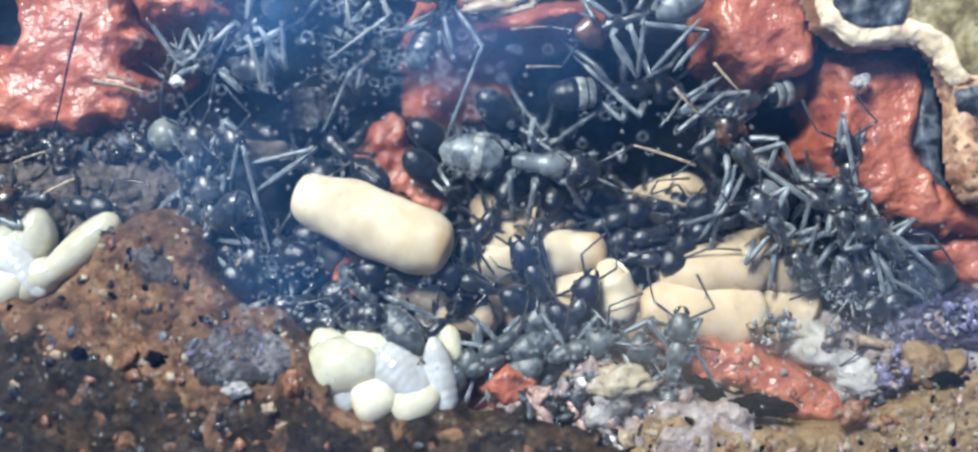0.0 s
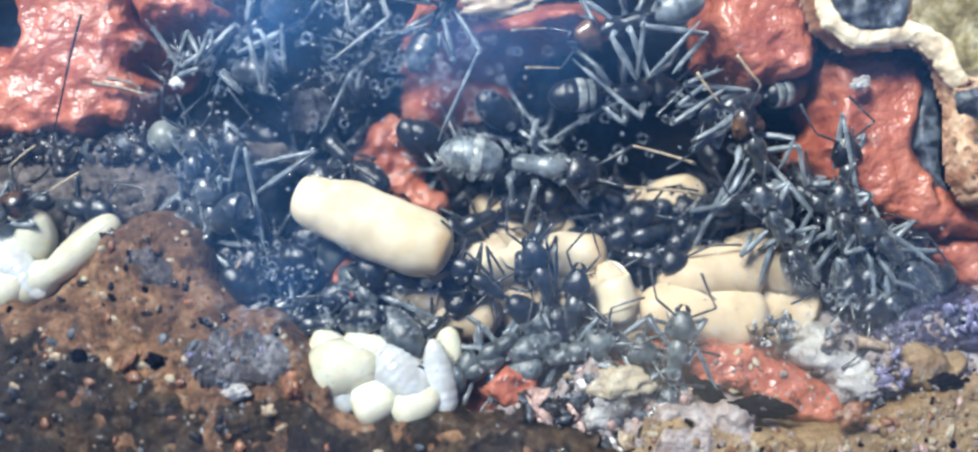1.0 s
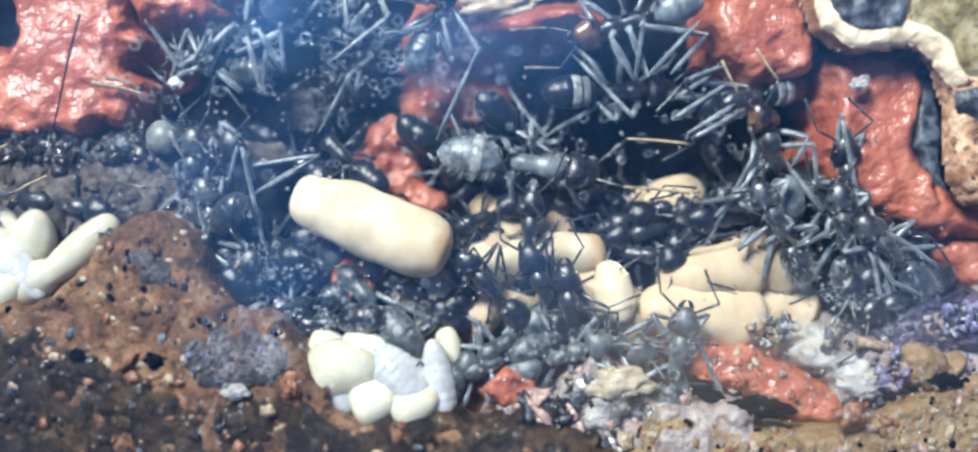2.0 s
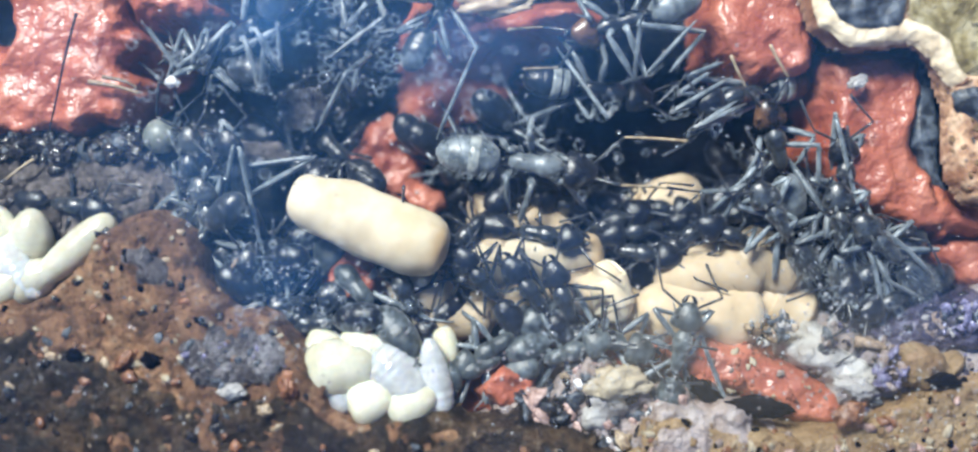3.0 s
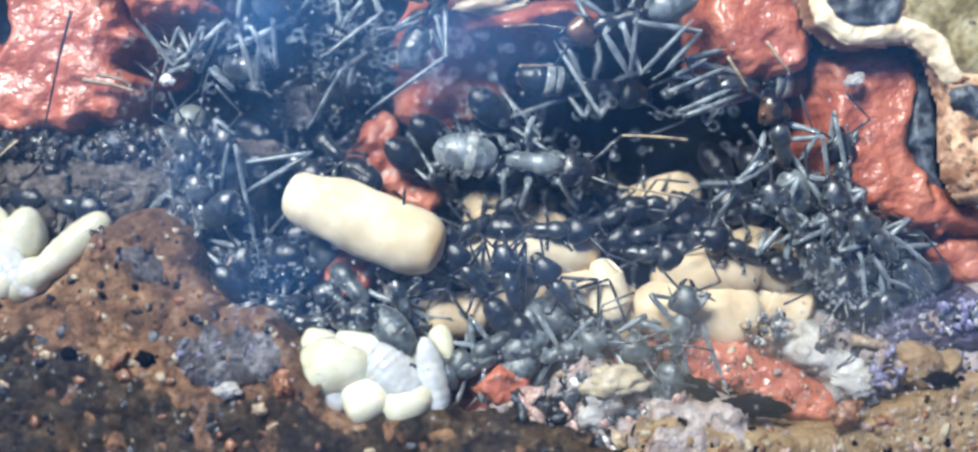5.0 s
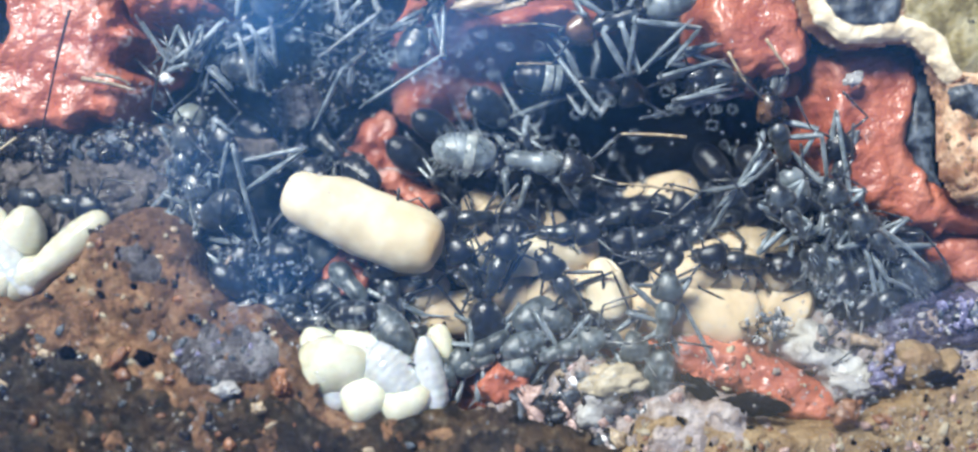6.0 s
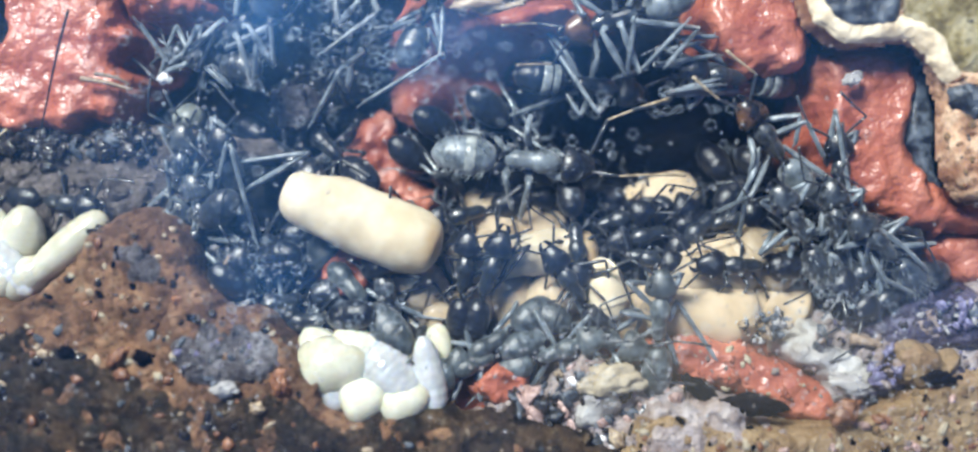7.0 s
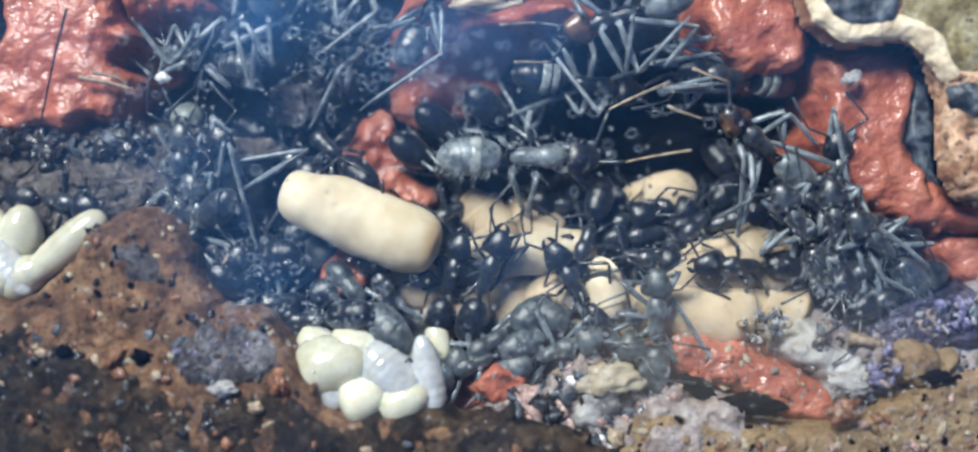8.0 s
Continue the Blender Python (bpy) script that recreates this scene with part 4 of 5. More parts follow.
walker(1, 5, "banded", "black ant with pale bands, resting beside the pit", (0, 18, 8.59, -7.27, -159.35, -22), (1.5, 17.98, 9.04, -7.27, -163.81, -22), (4, 18.37, 9.62, -7.27, -167.91, -22), (7.5, 17.5, 10.53, -7.27, -183.43, -22), (8, 17.5, 10.53, -7.27, -183.43, -22), stir=3,
       bent={(0, -1): ((13.15, 8.04, -3.2), (15.14, 9.62, -3.6), (15.49, 9.9, -4.02)), (1, -1): ((12.82, 6.72, -3.2), (16.38, 9.25, -4), (17.02, 9.7, -4.49)), (2, 1): ((14.07, 5.09, -3.4), (17.14, 7.69, -4), (17.7, 8.15, -4.46)), (2, -1): ((13.59, 9.15, -3.2), (15.94, 10.4, -3.6), (16.36, 10.62, -4.02)), (1, 1): ((14.41, 5.43, -3.2), (17.65, 7.52, -3.8), (18.23, 7.89, -4.26))})
# a large ant that hangs from the glass with folded legs
walker(0.95, 7, "amber", "dusty grey ant with an amber head clinging to the glass", (0, 9.85, 14.19, -0.4, -162.51, 0), (8, 9.85, 14.19, -0.4, -162.51, 0), stir=1.5, hang=True,
       bent={(0, -1): ((10.19, 10.2, -2.4), (10.45, 13.55, -1.2), (10.49, 14.16, -0.68)), (1, -1): ((11.02, 10.42, -2.8), (13.76, 13.34, -1.4), (14.25, 13.86, -0.85)), (2, -1): ((15.1, 13.39, -2.6), (12.86, 10.92, -1.8), (12.46, 10.47, -1.36))})
# on the brood pile
walker(0.85, 3, "", BLACK, (0, -0.26, 0.22, -6.93, -124.25, -18), (1.5, -0.82, 0.64, -6.93, -163.3, -18), (3, -1.01, -0.18, -6.93, -131.99, -18), (4, -0.67, -0.32, -6.93, -127.04, -18), (6, -0.3, 0.48, -6.93, -173.37, -18), (8, -1.96, 0.83, -8.93, -150.26, -18), stir=8)
walker(0.85, 2, "", BLACK, (0, 3.46, -0.67, -7.13, -115.02, -18), (1, 3.47, -0.55, -7.13, -111.8, -18), (1.5, 2.81, -0.54, -6.93, -197.35, -18), (3, 3.76, -0.42, -6.53, -368.84, -18), (4, 4.45, -0.25, -6.33, -364.93, -18), (6, 5.22, -0.55, -6.33, -360, -18), (7.5, 7.46, -1.35, -6.33, -471.8, -18), (8, 7.59, -1.29, -6.33, -469.98, -18), stir=8)
walker(0.82, 1, "", BLACK, (0, -0.77, -4.17, -5.23, 159.44, -18), (1.5, 0.06, -4.08, -5.23, 139.4, -18), (3, -0.08, -3.96, -5.23, 127.87, -18), (4, -0.26, -3.89, -5.23, 128.66, -18), (6, -0.6, -3.86, -5.23, 114.57, -18), (6.5, -0.47, -3.52, -5.23, 104.04, -18), (7.5, -1.76, -3.64, -5.23, 71.88, -18), (8, -1.87, -3.67, -5.23, 73.78, -18), stir=8,
       bent={(0, -1): ((-1.65, -1.21, -2.6), (-2.31, -4.23, -5), (-2.43, -4.78, -5.78)), (1, -1): ((-1.43, -1.27, -2.6), (0.26, -3.26, -5), (0.56, -3.62, -5.78)), (2, -1): ((-2.96, -2.33, -3), (-3.02, -4.32, -5), (-3.03, -4.68, -5.71)), (1, 1): ((-2.34, -4.82, -3.6), (-2.48, -6.76, -5.5), (-2.51, -7.11, -6.19))})
walker(0.88, 4, "", BLACK, (0, 3.47, -3.93, -5.22, 119.91, -18), (1.5, 3.99, -4.13, -5.22, 108.43, -18), (3, 3.38, -4.8, -5.22, 127.87, -18), (4, 3.17, -5.17, -5.22, 130.06, -18), (6, 1.02, -3.69, -5.22, 74.05, -18), (6.5, 0.8, -3.6, -5.22, 72.95, -18), (8, 0.64, -3.6, -5.22, 70.97, -18), stir=8,
       bent={(1, -1): ((3.29, -0.28, -3), (1.53, -3.38, -5), (1.22, -3.94, -5.71)), (2, -1): ((3.45, -0.39, -3), (3.01, -3.64, -5), (2.94, -4.23, -5.71))})
walker(0.88, 0, "", BLACK, (0, 5.92, -6.48, -5.52, 68.2, -18), (1.5, 5.78, -5.99, -5.52, 90, -18), (4, 5.6, -5.19, -5.52, 121.11, -18), (6, 6.19, -4.76, -5.52, 126.03, -18), (7.5, 6.67, -4.2, -5.52, 124.64, -18), (8, 6.75, -4.19, -5.52, 123.69, -18), stir=9,
       bent={(0, -1): ((8.48, -7.49, -3), (6.11, -9.66, -5), (5.68, -10.05, -5.71)), (1, -1): ((8.75, -8.2, -3), (6.6, -11.78, -5), (6.21, -12.42, -5.71)), (0, 1): ((6.54, -4.24, -3.4), (4.72, -4.88, -5), (4.39, -5, -5.64))})
walker(1, 2, "", BLACK, (0, -5.63, -3.68, -6.31, 172.3, -18), (1.5, -5.63, -3.89, -6.31, 158.96, -18), (3, -5.49, -4.84, -6.11, 114.23, -18), (4, -5.33, -5.13, -5.91, 104.04, -18), (6, -6.05, -5.29, -5.91, 107.1, -18), (8, -6.32, -4.84, -5.91, 112.09, -18), stir=8,
       bent={(1, -1): ((-5.14, -0.43, -4.4), (-1.86, 0.13, -5.4), (-1.27, 0.22, -5.93)), (0, -1): ((-6.11, -0.92, -4.4), (-5, -2.77, -5.4), (-4.8, -3.1, -5.93))})
walker(0.88, 3, "", BLACK, (0, -4.09, -7.59, -5.92, -135.76, -18), (1.5, -4.44, -7.25, -5.92, -140.19, -18), (3, -5.08, -7.77, -6.52, -144.46, -18), (8, -4.69, -8.05, -6.72, -153.43, -18), stir=6)
# grey ants on the larvae and the rubble
walker(1.12, 2, "grey", "dusty grey ant with a swollen abdomen by the larvae", (0, -8.42, -5, -6.33, 132.88, 15), (8, -8.42, -5, -6.33, 132.88, 15), stir=3)
walker(0.95, 7, "grey", GREY, (0, 8.25, -7.7, -5.94, -19.12, -15), (8, 8.25, -7.7, -5.94, -19.12, -15), stir=5)
walker(0.95, 1, "grey", GREY, (0, 0.79, -8.35, -5.94, -147.99, -15), (8, 0.79, -8.35, -5.94, -147.99, -15), stir=5)
walker(0.9, 5, "grey", GREY, (0, -0.2, -9.69, -5.35, -160.35, -15), (8, -0.2, -9.69, -5.35, -160.35, -15), stir=5)
walker(0.9, 6, "grey", GREY, (0, 5.38, -8.91, -5.35, 22.54, -15), (8, 5.38, -8.91, -5.35, 22.54, -15), stir=5)
walker(0.92, 5, "grey", GREY, (0, 12.87, -9.57, -4.74, 83.99, -15), (1.5, 13, -9.16, -4.74, 82.57, -15), (3, 13.45, -8.72, -4.74, 80.54, -15), (4.5, 13.77, -8.13, -4.74, 79.92, -15), (6, 12.71, -6.86, -4.74, 87.54, -15), (6.5, 12.54, -6.73, -4.74, 88.78, -15), (8, 12.27, -6.66, -4.74, 91.21, -15), stir=5,
       bent={(1, -1): ((14.26, -8.26, -3.4), (16.7, -12.81, -3.8), (17.14, -13.63, -4.22))})
# black crowd above the brood pile
walker(0.9, 1, "", BLACK, (0, 17.72, 1.59, -8.35, -172.98, -15), (1.5, 17.71, 1.29, -8.15, -171.25, -15), (3, 18.19, -0.95, -6.95, -202.42, -15), (4, 18.5, -1.34, -6.55, -209.36, -15), (6.5, 18.68, -2.81, -6.15, -182.45, -15), (8, 18.57, -2.94, -6.15, -180, -15), stir=9)
walker(0.88, 0, "", BLACK, (0, 8.48, 0.19, -8.55, 21.08, -15), (1.5, 8.87, 0.11, -8.55, 21.55, -15), (3, 8.75, 0.16, -8.55, 23.71, -15), (4.5, 8.67, 0.34, -8.55, 23.27, -15), (6, 9.16, 0.28, -8.55, 20.1, -15), (8, 9.48, -0.1, -8.55, 19.18, -15), stir=12)
walker(0.88, 1, "", BLACK, (0, 11.89, -0.67, -8.35, -166.3, -15), (1.5, 11.87, -0.29, -8.35, -167.47, -15), (3, 11.61, -0.16, -8.35, -166.97, -15), (4.5, 11.95, -0.37, -8.35, -164.55, -15), (6, 12.5, -0.73, -8.35, -164.77, -15), (8, 12.29, -0.73, -8.35, -169.46, -15), stir=12)
walker(0.88, 2, "", BLACK, (0, 15.77, 0.14, -8.55, -134.72, -15), (1.5, 15.38, 0.29, -8.55, -135.37, -15), (3, 15.41, -0.03, -8.55, -132.77, -15), (4.5, 16.05, -0.27, -8.55, -133.02, -15), (6, 16.26, -0.2, -8.55, -137.04, -15), (8, 15.85, 0, -8.55, -135.31, -15), stir=12)
walker(0.88, 3, "", BLACK, (0, 6.61, 1.61, -9.55, 170.38, -15), (1.5, 6.23, 1.48, -9.55, 170.52, -15), (3, 6.72, 1.46, -9.55, 168.72, -15), (4.5, 7.3, 1.64, -9.55, 168.04, -15), (6, 7.1, 1.65, -9.55, 170.69, -15), (8, 7, 1.29, -9.55, 173.64, -15), stir=12)
walker(0.88, 4, "", BLACK, (0, 16.97, 0.22, -8.95, 18.9, -15), (1.5, 16.98, 0.55, -8.95, 18.64, -15), (3, 17.64, 0.73, -8.95, 18.6, -15), (4.5, 17.79, 0.59, -8.95, 17.47, -15), (6, 17.45, 0.22, -8.95, 16.5, -15), (8, 17.88, 0.12, -8.95, 19.84, -15), stir=12)
walker(0.88, 0, "", BLACK, (0, 18.6, 2.2, -9.75, -57.7, -15), (1.5, 19.03, 2.43, -9.75, -56.08, -15), (3, 19.43, 2.14, -9.75, -59.55, -15), (4.5, 19.2, 1.84, -9.75, -60.46, -15), (6, 19.18, 1.83, -9.75, -55.4, -15), (8, 19.88, 2.08, -9.75, -55.79, -15), stir=12)
walker(0.88, 1, "", BLACK, (0, 11.64, 1.69, -9.55, -4.62, -15), (1.5, 12.11, 1.54, -9.55, -5.24, -15), (3, 12.1, 1.43, -9.55, -4.34, -15), (4.5, 11.91, 1.6, -9.55, -2.67, -15), (6, 12.31, 1.67, -9.55, -4.12, -15), (8, 12.77, 1.36, -9.55, -8.57, -15), stir=12)
walker(0.88, 2, "", BLACK, (0, 10.8, -2.27, -7.95, -7.38, -15), (1.5, 10.92, -2.01, -7.95, -7.1, -15), (3, 10.66, -1.79, -7.95, -6.84, -15), (4.5, 10.87, -1.86, -7.95, -8.47, -15), (6, 11.45, -2.21, -7.95, -10.04, -15), (8, 11.37, -2.39, -7.95, -6.46, -15), stir=12)


# ---- brood ----
def cocoon_mesh(seed, long, wide):
    rnd = random.Random(seed)
    h = long / 2
    rows = [(-h, 0.15, 0.15, 0), (-h + 0.2, wide * 0.22, wide * 0.22, 0), (-h + 1.1, wide * 0.38, wide * 0.38, 0), (-h * 0.45, wide * 0.49, wide * 0.46, rnd.uniform(-0.1, 0.1)), (0, wide * rnd.uniform(0.47, 0.5), wide * 0.47, 0),
            (h * 0.5, wide * 0.5, wide * 0.47, rnd.uniform(-0.1, 0.1)), (h - 0.9, wide * 0.43, wide * 0.41, 0), (h - 0.25, wide * 0.27, wide * 0.25, 0), (h, 0.15, 0.15, 0)]
    v, f = turned(rows, 24, 4)
    v = [(x, y + 0.25 * noise.noise(Vector((x, y, z + seed)) * 0.5), z + 0.25 * noise.noise(Vector((x, y + 9, z - seed)) * 0.5)) for x, y, z in v]
    return solid("cocoon", v, f, CREAM if long > 10 or long < 5 else SILK)


def cocoon(x, y, z, turn, tilt=0, seed=0, long=9.0, wide=3.8, label="tan silk ant cocoon in the brood pile", roll=0):
    return put("cocoon", cocoon_mesh(seed, long, wide), mm(x, y, z, 0, tilt, turn), None, label, "cocoon", "cocoons")


cocoon(-8.00, 0.22, -2.60, -22, 3, 1, 11.6, 4.6, "large cream silk cocoon lying over the red floor")
PILE = [(-4.72, -4.35, -6.3, -15.64, 4.66, 3.5),
         (3.05, -2.2, -6.3, 5.57, 11.1, 3.3),
         (0.76, 0.33, -7.9, -49.64, 4.82, 3.5),
         (4.14, 0.08, -8.8, -41.99, 3.12, 3.8),
         (13.23, 1.88, -9.2, 15.95, 6.45, 3.5),
         (0.12, -2.47, -6.6, 40.91, 3.58, 3),
         (6.54, -4.77, -6.5, 10.17, 6.63, 3.4),
         (9.96, -6.14, -6.8, -77.2, 5.1, 3.1),
         (15.44, -6.23, -6.5, -4.09, 9.48, 4.7),
         (16.31, -3.43, -6.9, 12.88, 8.13, 4.4),
         (20.35, -2.42, -7.2, -19.09, 6.25, 4.4),
         (21.93, -5.66, -8, -19.29, 4.87, 4.2),
         (18.14, -3.1, -7, 48.58, 5.14, 4.4),
         (-1.8, -6.43, -6.7, 12.19, 5.77, 3.6),
         (2.62, -5.85, -7.4, -59.53, 4.49, 3.8),
         (6.79, -7.98, -8.2, -31.43, 4.86, 4.2),
         (13.7, -8.21, -8.2, 2.2, 5.99, 4)]
for i, (x, y, z, turn, long, wide) in enumerate(PILE):
    cocoon(x, y, z, turn, 0, i + 2, max(long, 5.2), wide)
cocoon(8.91, -4.63, -5.20, -72, 0, 31, 4.6, 3.0, "short pale cream cocoon in the brood pile")


def larva_mesh(seed, long, wide, bend, mat=None):
    """A fat grub: blunt rear, thinner bent neck, ten soft rings."""
    pts, rad = [], []
    n = 41
    for i in range(n):
        f = 0.5 - 0.5 * math.cos(math.pi * i / (n - 1))
        g = f ** 0.85
        a = bend * (f - 0.4)
        pts.append((long * (f - 0.5), long * 0.45 * a * abs(f - 0.4), 0.3 * wide * f * f))
        rad.append(max(0.03, wide * 0.54 * (4 * g * (1 - g)) ** 0.45 * (1.06 - 0.22 * f) * (1 - (0.06 if mat else 0.022) * abs(math.sin(math.pi * f * 9 + seed)))))
    return solid("larva", *tube(pts, rad, 20), mat or LARVA)


def larva(x, y, z, turn, seed, long=5.0, wide=2.2, bend=0.6, clear=False):
    return put("larva", larva_mesh(seed, long, wide, bend, CLEAR_LARVA if clear else None), mm(x, y, z, 0, 0, turn), None, "bluish translucent segmented ant larva" if clear else "creamy white segmented ant larva", "larva", "larvae")


BROOD = [(-10, -9.73, -3.2, 12, 5.19, 4.2, 0),
         (-11.1, -8.46, -4.2, -20, 3.18, 2.4, 0),
         (-8.21, -8.94, -3.8, -25, 4.66, 3.6, 0),
         (-5.83, -10.47, -3, -44, 5.72, 3.48, 1),
         (-7.83, -11.93, -2.4, 20, 3.18, 3.24, 0),
         (-5.06, -12.11, -2.5, 25, 3.71, 3, 0),
         (-3.42, -10.55, -2.9, 97, 5.94, 2.4, 1),
         (-9.98, -11.65, -2.8, -60, 2.33, 2.28, 1),
         (-5.34, -9.45, -4.4, -48, 4.24, 3.12, 0),
         (-2.72, -8.37, -4.6, -70, 2.76, 1.68, 0),
         (-6.75, -11.26, -3.6, 10, 3.82, 3.12, 0),
         (-5.08, -7.68, -5.6, 20, 1.91, 1.32, 1),
         (-31.85, -0.67, -4.2, 80, 3.82, 3.12, 0),
         (-34.04, -0.41, -4.2, 100, 4.03, 2.88, 0),
         (-28.48, -1.78, -3, 221, 7.42, 2.4, 0),
         (-32.36, -2.98, -3, -46, 5.3, 2.64, 1),
         (-31.24, -3.68, -3.2, 30, 4.24, 2.88, 0),
         (-33.52, -4.4, -3, 30, 4.66, 3.12, 0),
         (-33.21, -1.41, -4.2, 10, 3.6, 2.88, 0)]
for i, (x, y, z, turn, long, wide, clear) in enumerate(BROOD):
    larva(x, y, z, turn, i, long, wide, 0.02 + 0.03 * (i % 4), clear)

# ---- stones, straws, hairs ----
def stone_mesh(seed, mat, fine=2, sharp=0.5, flat=0.75):
    bm = bmesh.new()
    bmesh.ops.create_icosphere(bm, subdivisions=fine, radius=1.0)
    for v in bm.verts:
        n = noise.noise(v.co * 1.3 + Vector((seed * 3.7, seed, 0))) + 0.5 * noise.noise(v.co * 2.9 + Vector((0, seed * 2.1, 5))) + (0.45 * noise.noise(v.co * 6.0 + Vector((seed, 0, 3))) if fine > 2 else 0)
        v.co *= 1 + sharp * n
        v.co.z *= flat
        v.co *= U
    me = bpy.data.meshes.new("stone")
    bm.to_mesh(me)
    bm.free()
    me.polygons.foreach_set("use_smooth", [True] * len(me.polygons))
    me.materials.append(mat)
    return me


def stone_of(mat, k, fine=2):
    return shape(("stone", mat.name, k, fine), lambda: stone_mesh(k, mat, fine))


def stone(x, y, z, wide, tall, turn, mat, label, k=0):
    ob = put("stone", stone_of(mat, k, 4), mm(x, y, z, 0, 0, turn) @ Matrix.Diagonal((wide / 2, tall / 2, min(wide, tall) / 2, 1)), None, label, "stone", "loose stones")
    return ob


def heap(x, y, z, wide, tall, turn, mats, label, count=40, seed=0):
    """A crumbly lump: one piece of many small grains stuck together."""
    rnd = random.Random(seed)
    bits, order = [], []
    for i in range(count):
        a, r = rnd.uniform(0, 6.283), math.sqrt(rnd.random())
        px, py = math.cos(a) * r * wide * 0.5, math.sin(a) * r * tall * 0.5
        g = (0.08 + 0.42 * rnd.random() ** 2) * min(wide, tall) * 0.55
        pz = (1 - r * r) * min(wide, tall) * 0.28 + rnd.uniform(-0.1, 0.1)
        src = stone_of(mats[0], rnd.randrange(6))
        spin = Euler((rnd.uniform(0, 3), rnd.uniform(0, 3), rnd.uniform(0, 3))).to_matrix()
        v = [tuple(Vector((px, py, pz)) + spin @ Vector((q.co.x * 1.5, q.co.y, q.co.z * 0.7)) / U * g) for q in src.vertices]
        bits.append((v, [tuple(p.vertices) for p in src.polygons]))
        order += [i % len(mats)] * len(src.polygons)
    me = solid("crumb_lump", *merged(*bits), mats[0])
    for m in mats[1:]:
        me.materials.append(m)
    me.polygons.foreach_set("material_index", order)
    return put("crumb_lump", me, mm(x, y, z, 0, 0, turn), None, label, "crumb", "crumbly lumps")


heap(27.55, -9.81, -2.00, 2.0, 2.8, 10, [LILAC, LILAC, RUBBLE], "lilac glittering crystal lump", 40, 5)
heap(32.90, -6.31, -3.00, 3.0, 2.2, 10, [LILAC, SLATE, CHALK], "lilac and white crystal lump", 46, 8)
heap(4.19, -12.56, -3.60, 4.0, 3.0, 0, [GRAIN, PINK, SLATE], "dark mixed rubble crumbs", 50, 11)
heap(19.99, -7.14, -4.00, 4.0, 2.0, 10, [SLATE, PEBBLE, CHALK], "grey crumbs beside the cocoons", 50, 13)
# The black lumps below stand in for shaded gaps and holes of the banks.
stone(15.27, -11.42, -3.30, 2.4, 1.2, -35, HOLE_AND_GRIT, "black lump standing in for a shaded gap in the bank", 3)
stone(9.06, -10.80, -2.80, 4.0, 2.3, 5, BEIGE, "smooth cream pebble on the rubble", 1)
stone(31.03, -10.33, -1.30, 2.0, 0.9, 0, HOLE_AND_GRIT, "black lump standing in for a shaded hole in the bank", 2)
stone(25.27, -10.9, -2.4, 3.2, 1.2, -20, CHALK, "glossy white chalk chip", 5)
stone(24.42, -12.59, -1.00, 2.4, 1.5, 25, RUST, "rust-orange crumb on the bank", 5)
stone(18.78, -12.39, -2.50, 4.2, 1.3, -6, HOLE_AND_GRIT, "flat black lump standing in for the dark gap under the rubble", 6)
stone(-21.25, 9.84, -1.60, 0.9, 0.7, 10, QUARTZ, "small white grain near the ants", 2)
stone(25.70, 10.00, -2.80, 1.2, 0.9, 30, CHALK, "white grain on the red slope", 3)
stone(-14.70, -12.27, -0.50, 0.95, 0.85, 0, PEBBLE, "yellowish grain in the soil", 4)
stone(0.68, 15.12, -1.50, 5.5, 1.6, 4, PEBBLE, "pale stone at the rim", 5)
EGG_THING = put("egg", solid("egg", *merged(*[turned([(-r, 0.05, 0.05, 0), (-r * 0.9, r * 0.45, r * 0.42, 0), (-r * 0.5, r * 0.85, r * 0.8, 0), (0, r, r * 0.95, 0), (r * 0.5, r * 0.85, r * 0.8, 0), (r * 0.9, r * 0.45, r * 0.42, 0), (r, 0.05, 0.05, 0)], 16, 3)
                                              for r in (1.25,)]), EGG), mm(-22.71, 6.36, -4.00, 0, 0, 20), None, "translucent pale grey egg on the peat step", "egg")
def small_egg(x, y, z, turn, r):
    me = shape("egg", lambda: solid("egg", *turned([(-1.5, 0.02, 0.02, 0), (-1.35, 0.5, 0.5, 0), (-0.8, 0.9, 0.9, 0), (0, 1, 1, 0), (0.8, 0.9, 0.9, 0), (1.35, 0.5, 0.5, 0), (1.5, 0.02, 0.02, 0)], 12, 2), PEARL))
    return put("egg", me, mm(x, y, z, 0, 0, turn) @ Matrix.Scale(r, 4), None, "small pearly ant egg in the brood", "egg", "small eggs")


for i, (x, y, z) in enumerate(((-5.06, -5.60, -6.20), (-4.24, -5.24, -6.20), (-3.61, -5.77, -6.10), (-4.33, -6.22, -6.10), (-3.07, -5.24, -6.20), (-2.61, -5.86, -6.10), (-3.33, -6.48, -6.00), (-2.08, -5.33, -6.20), (-4.85, -6.65, -5.80), (-1.98, -6.21, -6.00))):
    small_egg(x, y, z, 37 * i, 0.34 + 0.04 * (i % 3))
stone(-16.93, -10.95, -0.55, 1.7, 1.0, 0, CHALK, "white grain by the silt patch", 1)
stone(-23.76, -10.02, -0.50, 1.0, 0.8, 0, RUST, "orange grain in the soil", 2)
stone(-24.17, -8.89, -0.50, 1.4, 0.7, 50, RUST, "rusty flake in the soil", 3)
stone(-22.80, -1.95, -0.60, 0.8, 1.4, 20, SLUDGE, "pale grey grain in the silty spot", 4)
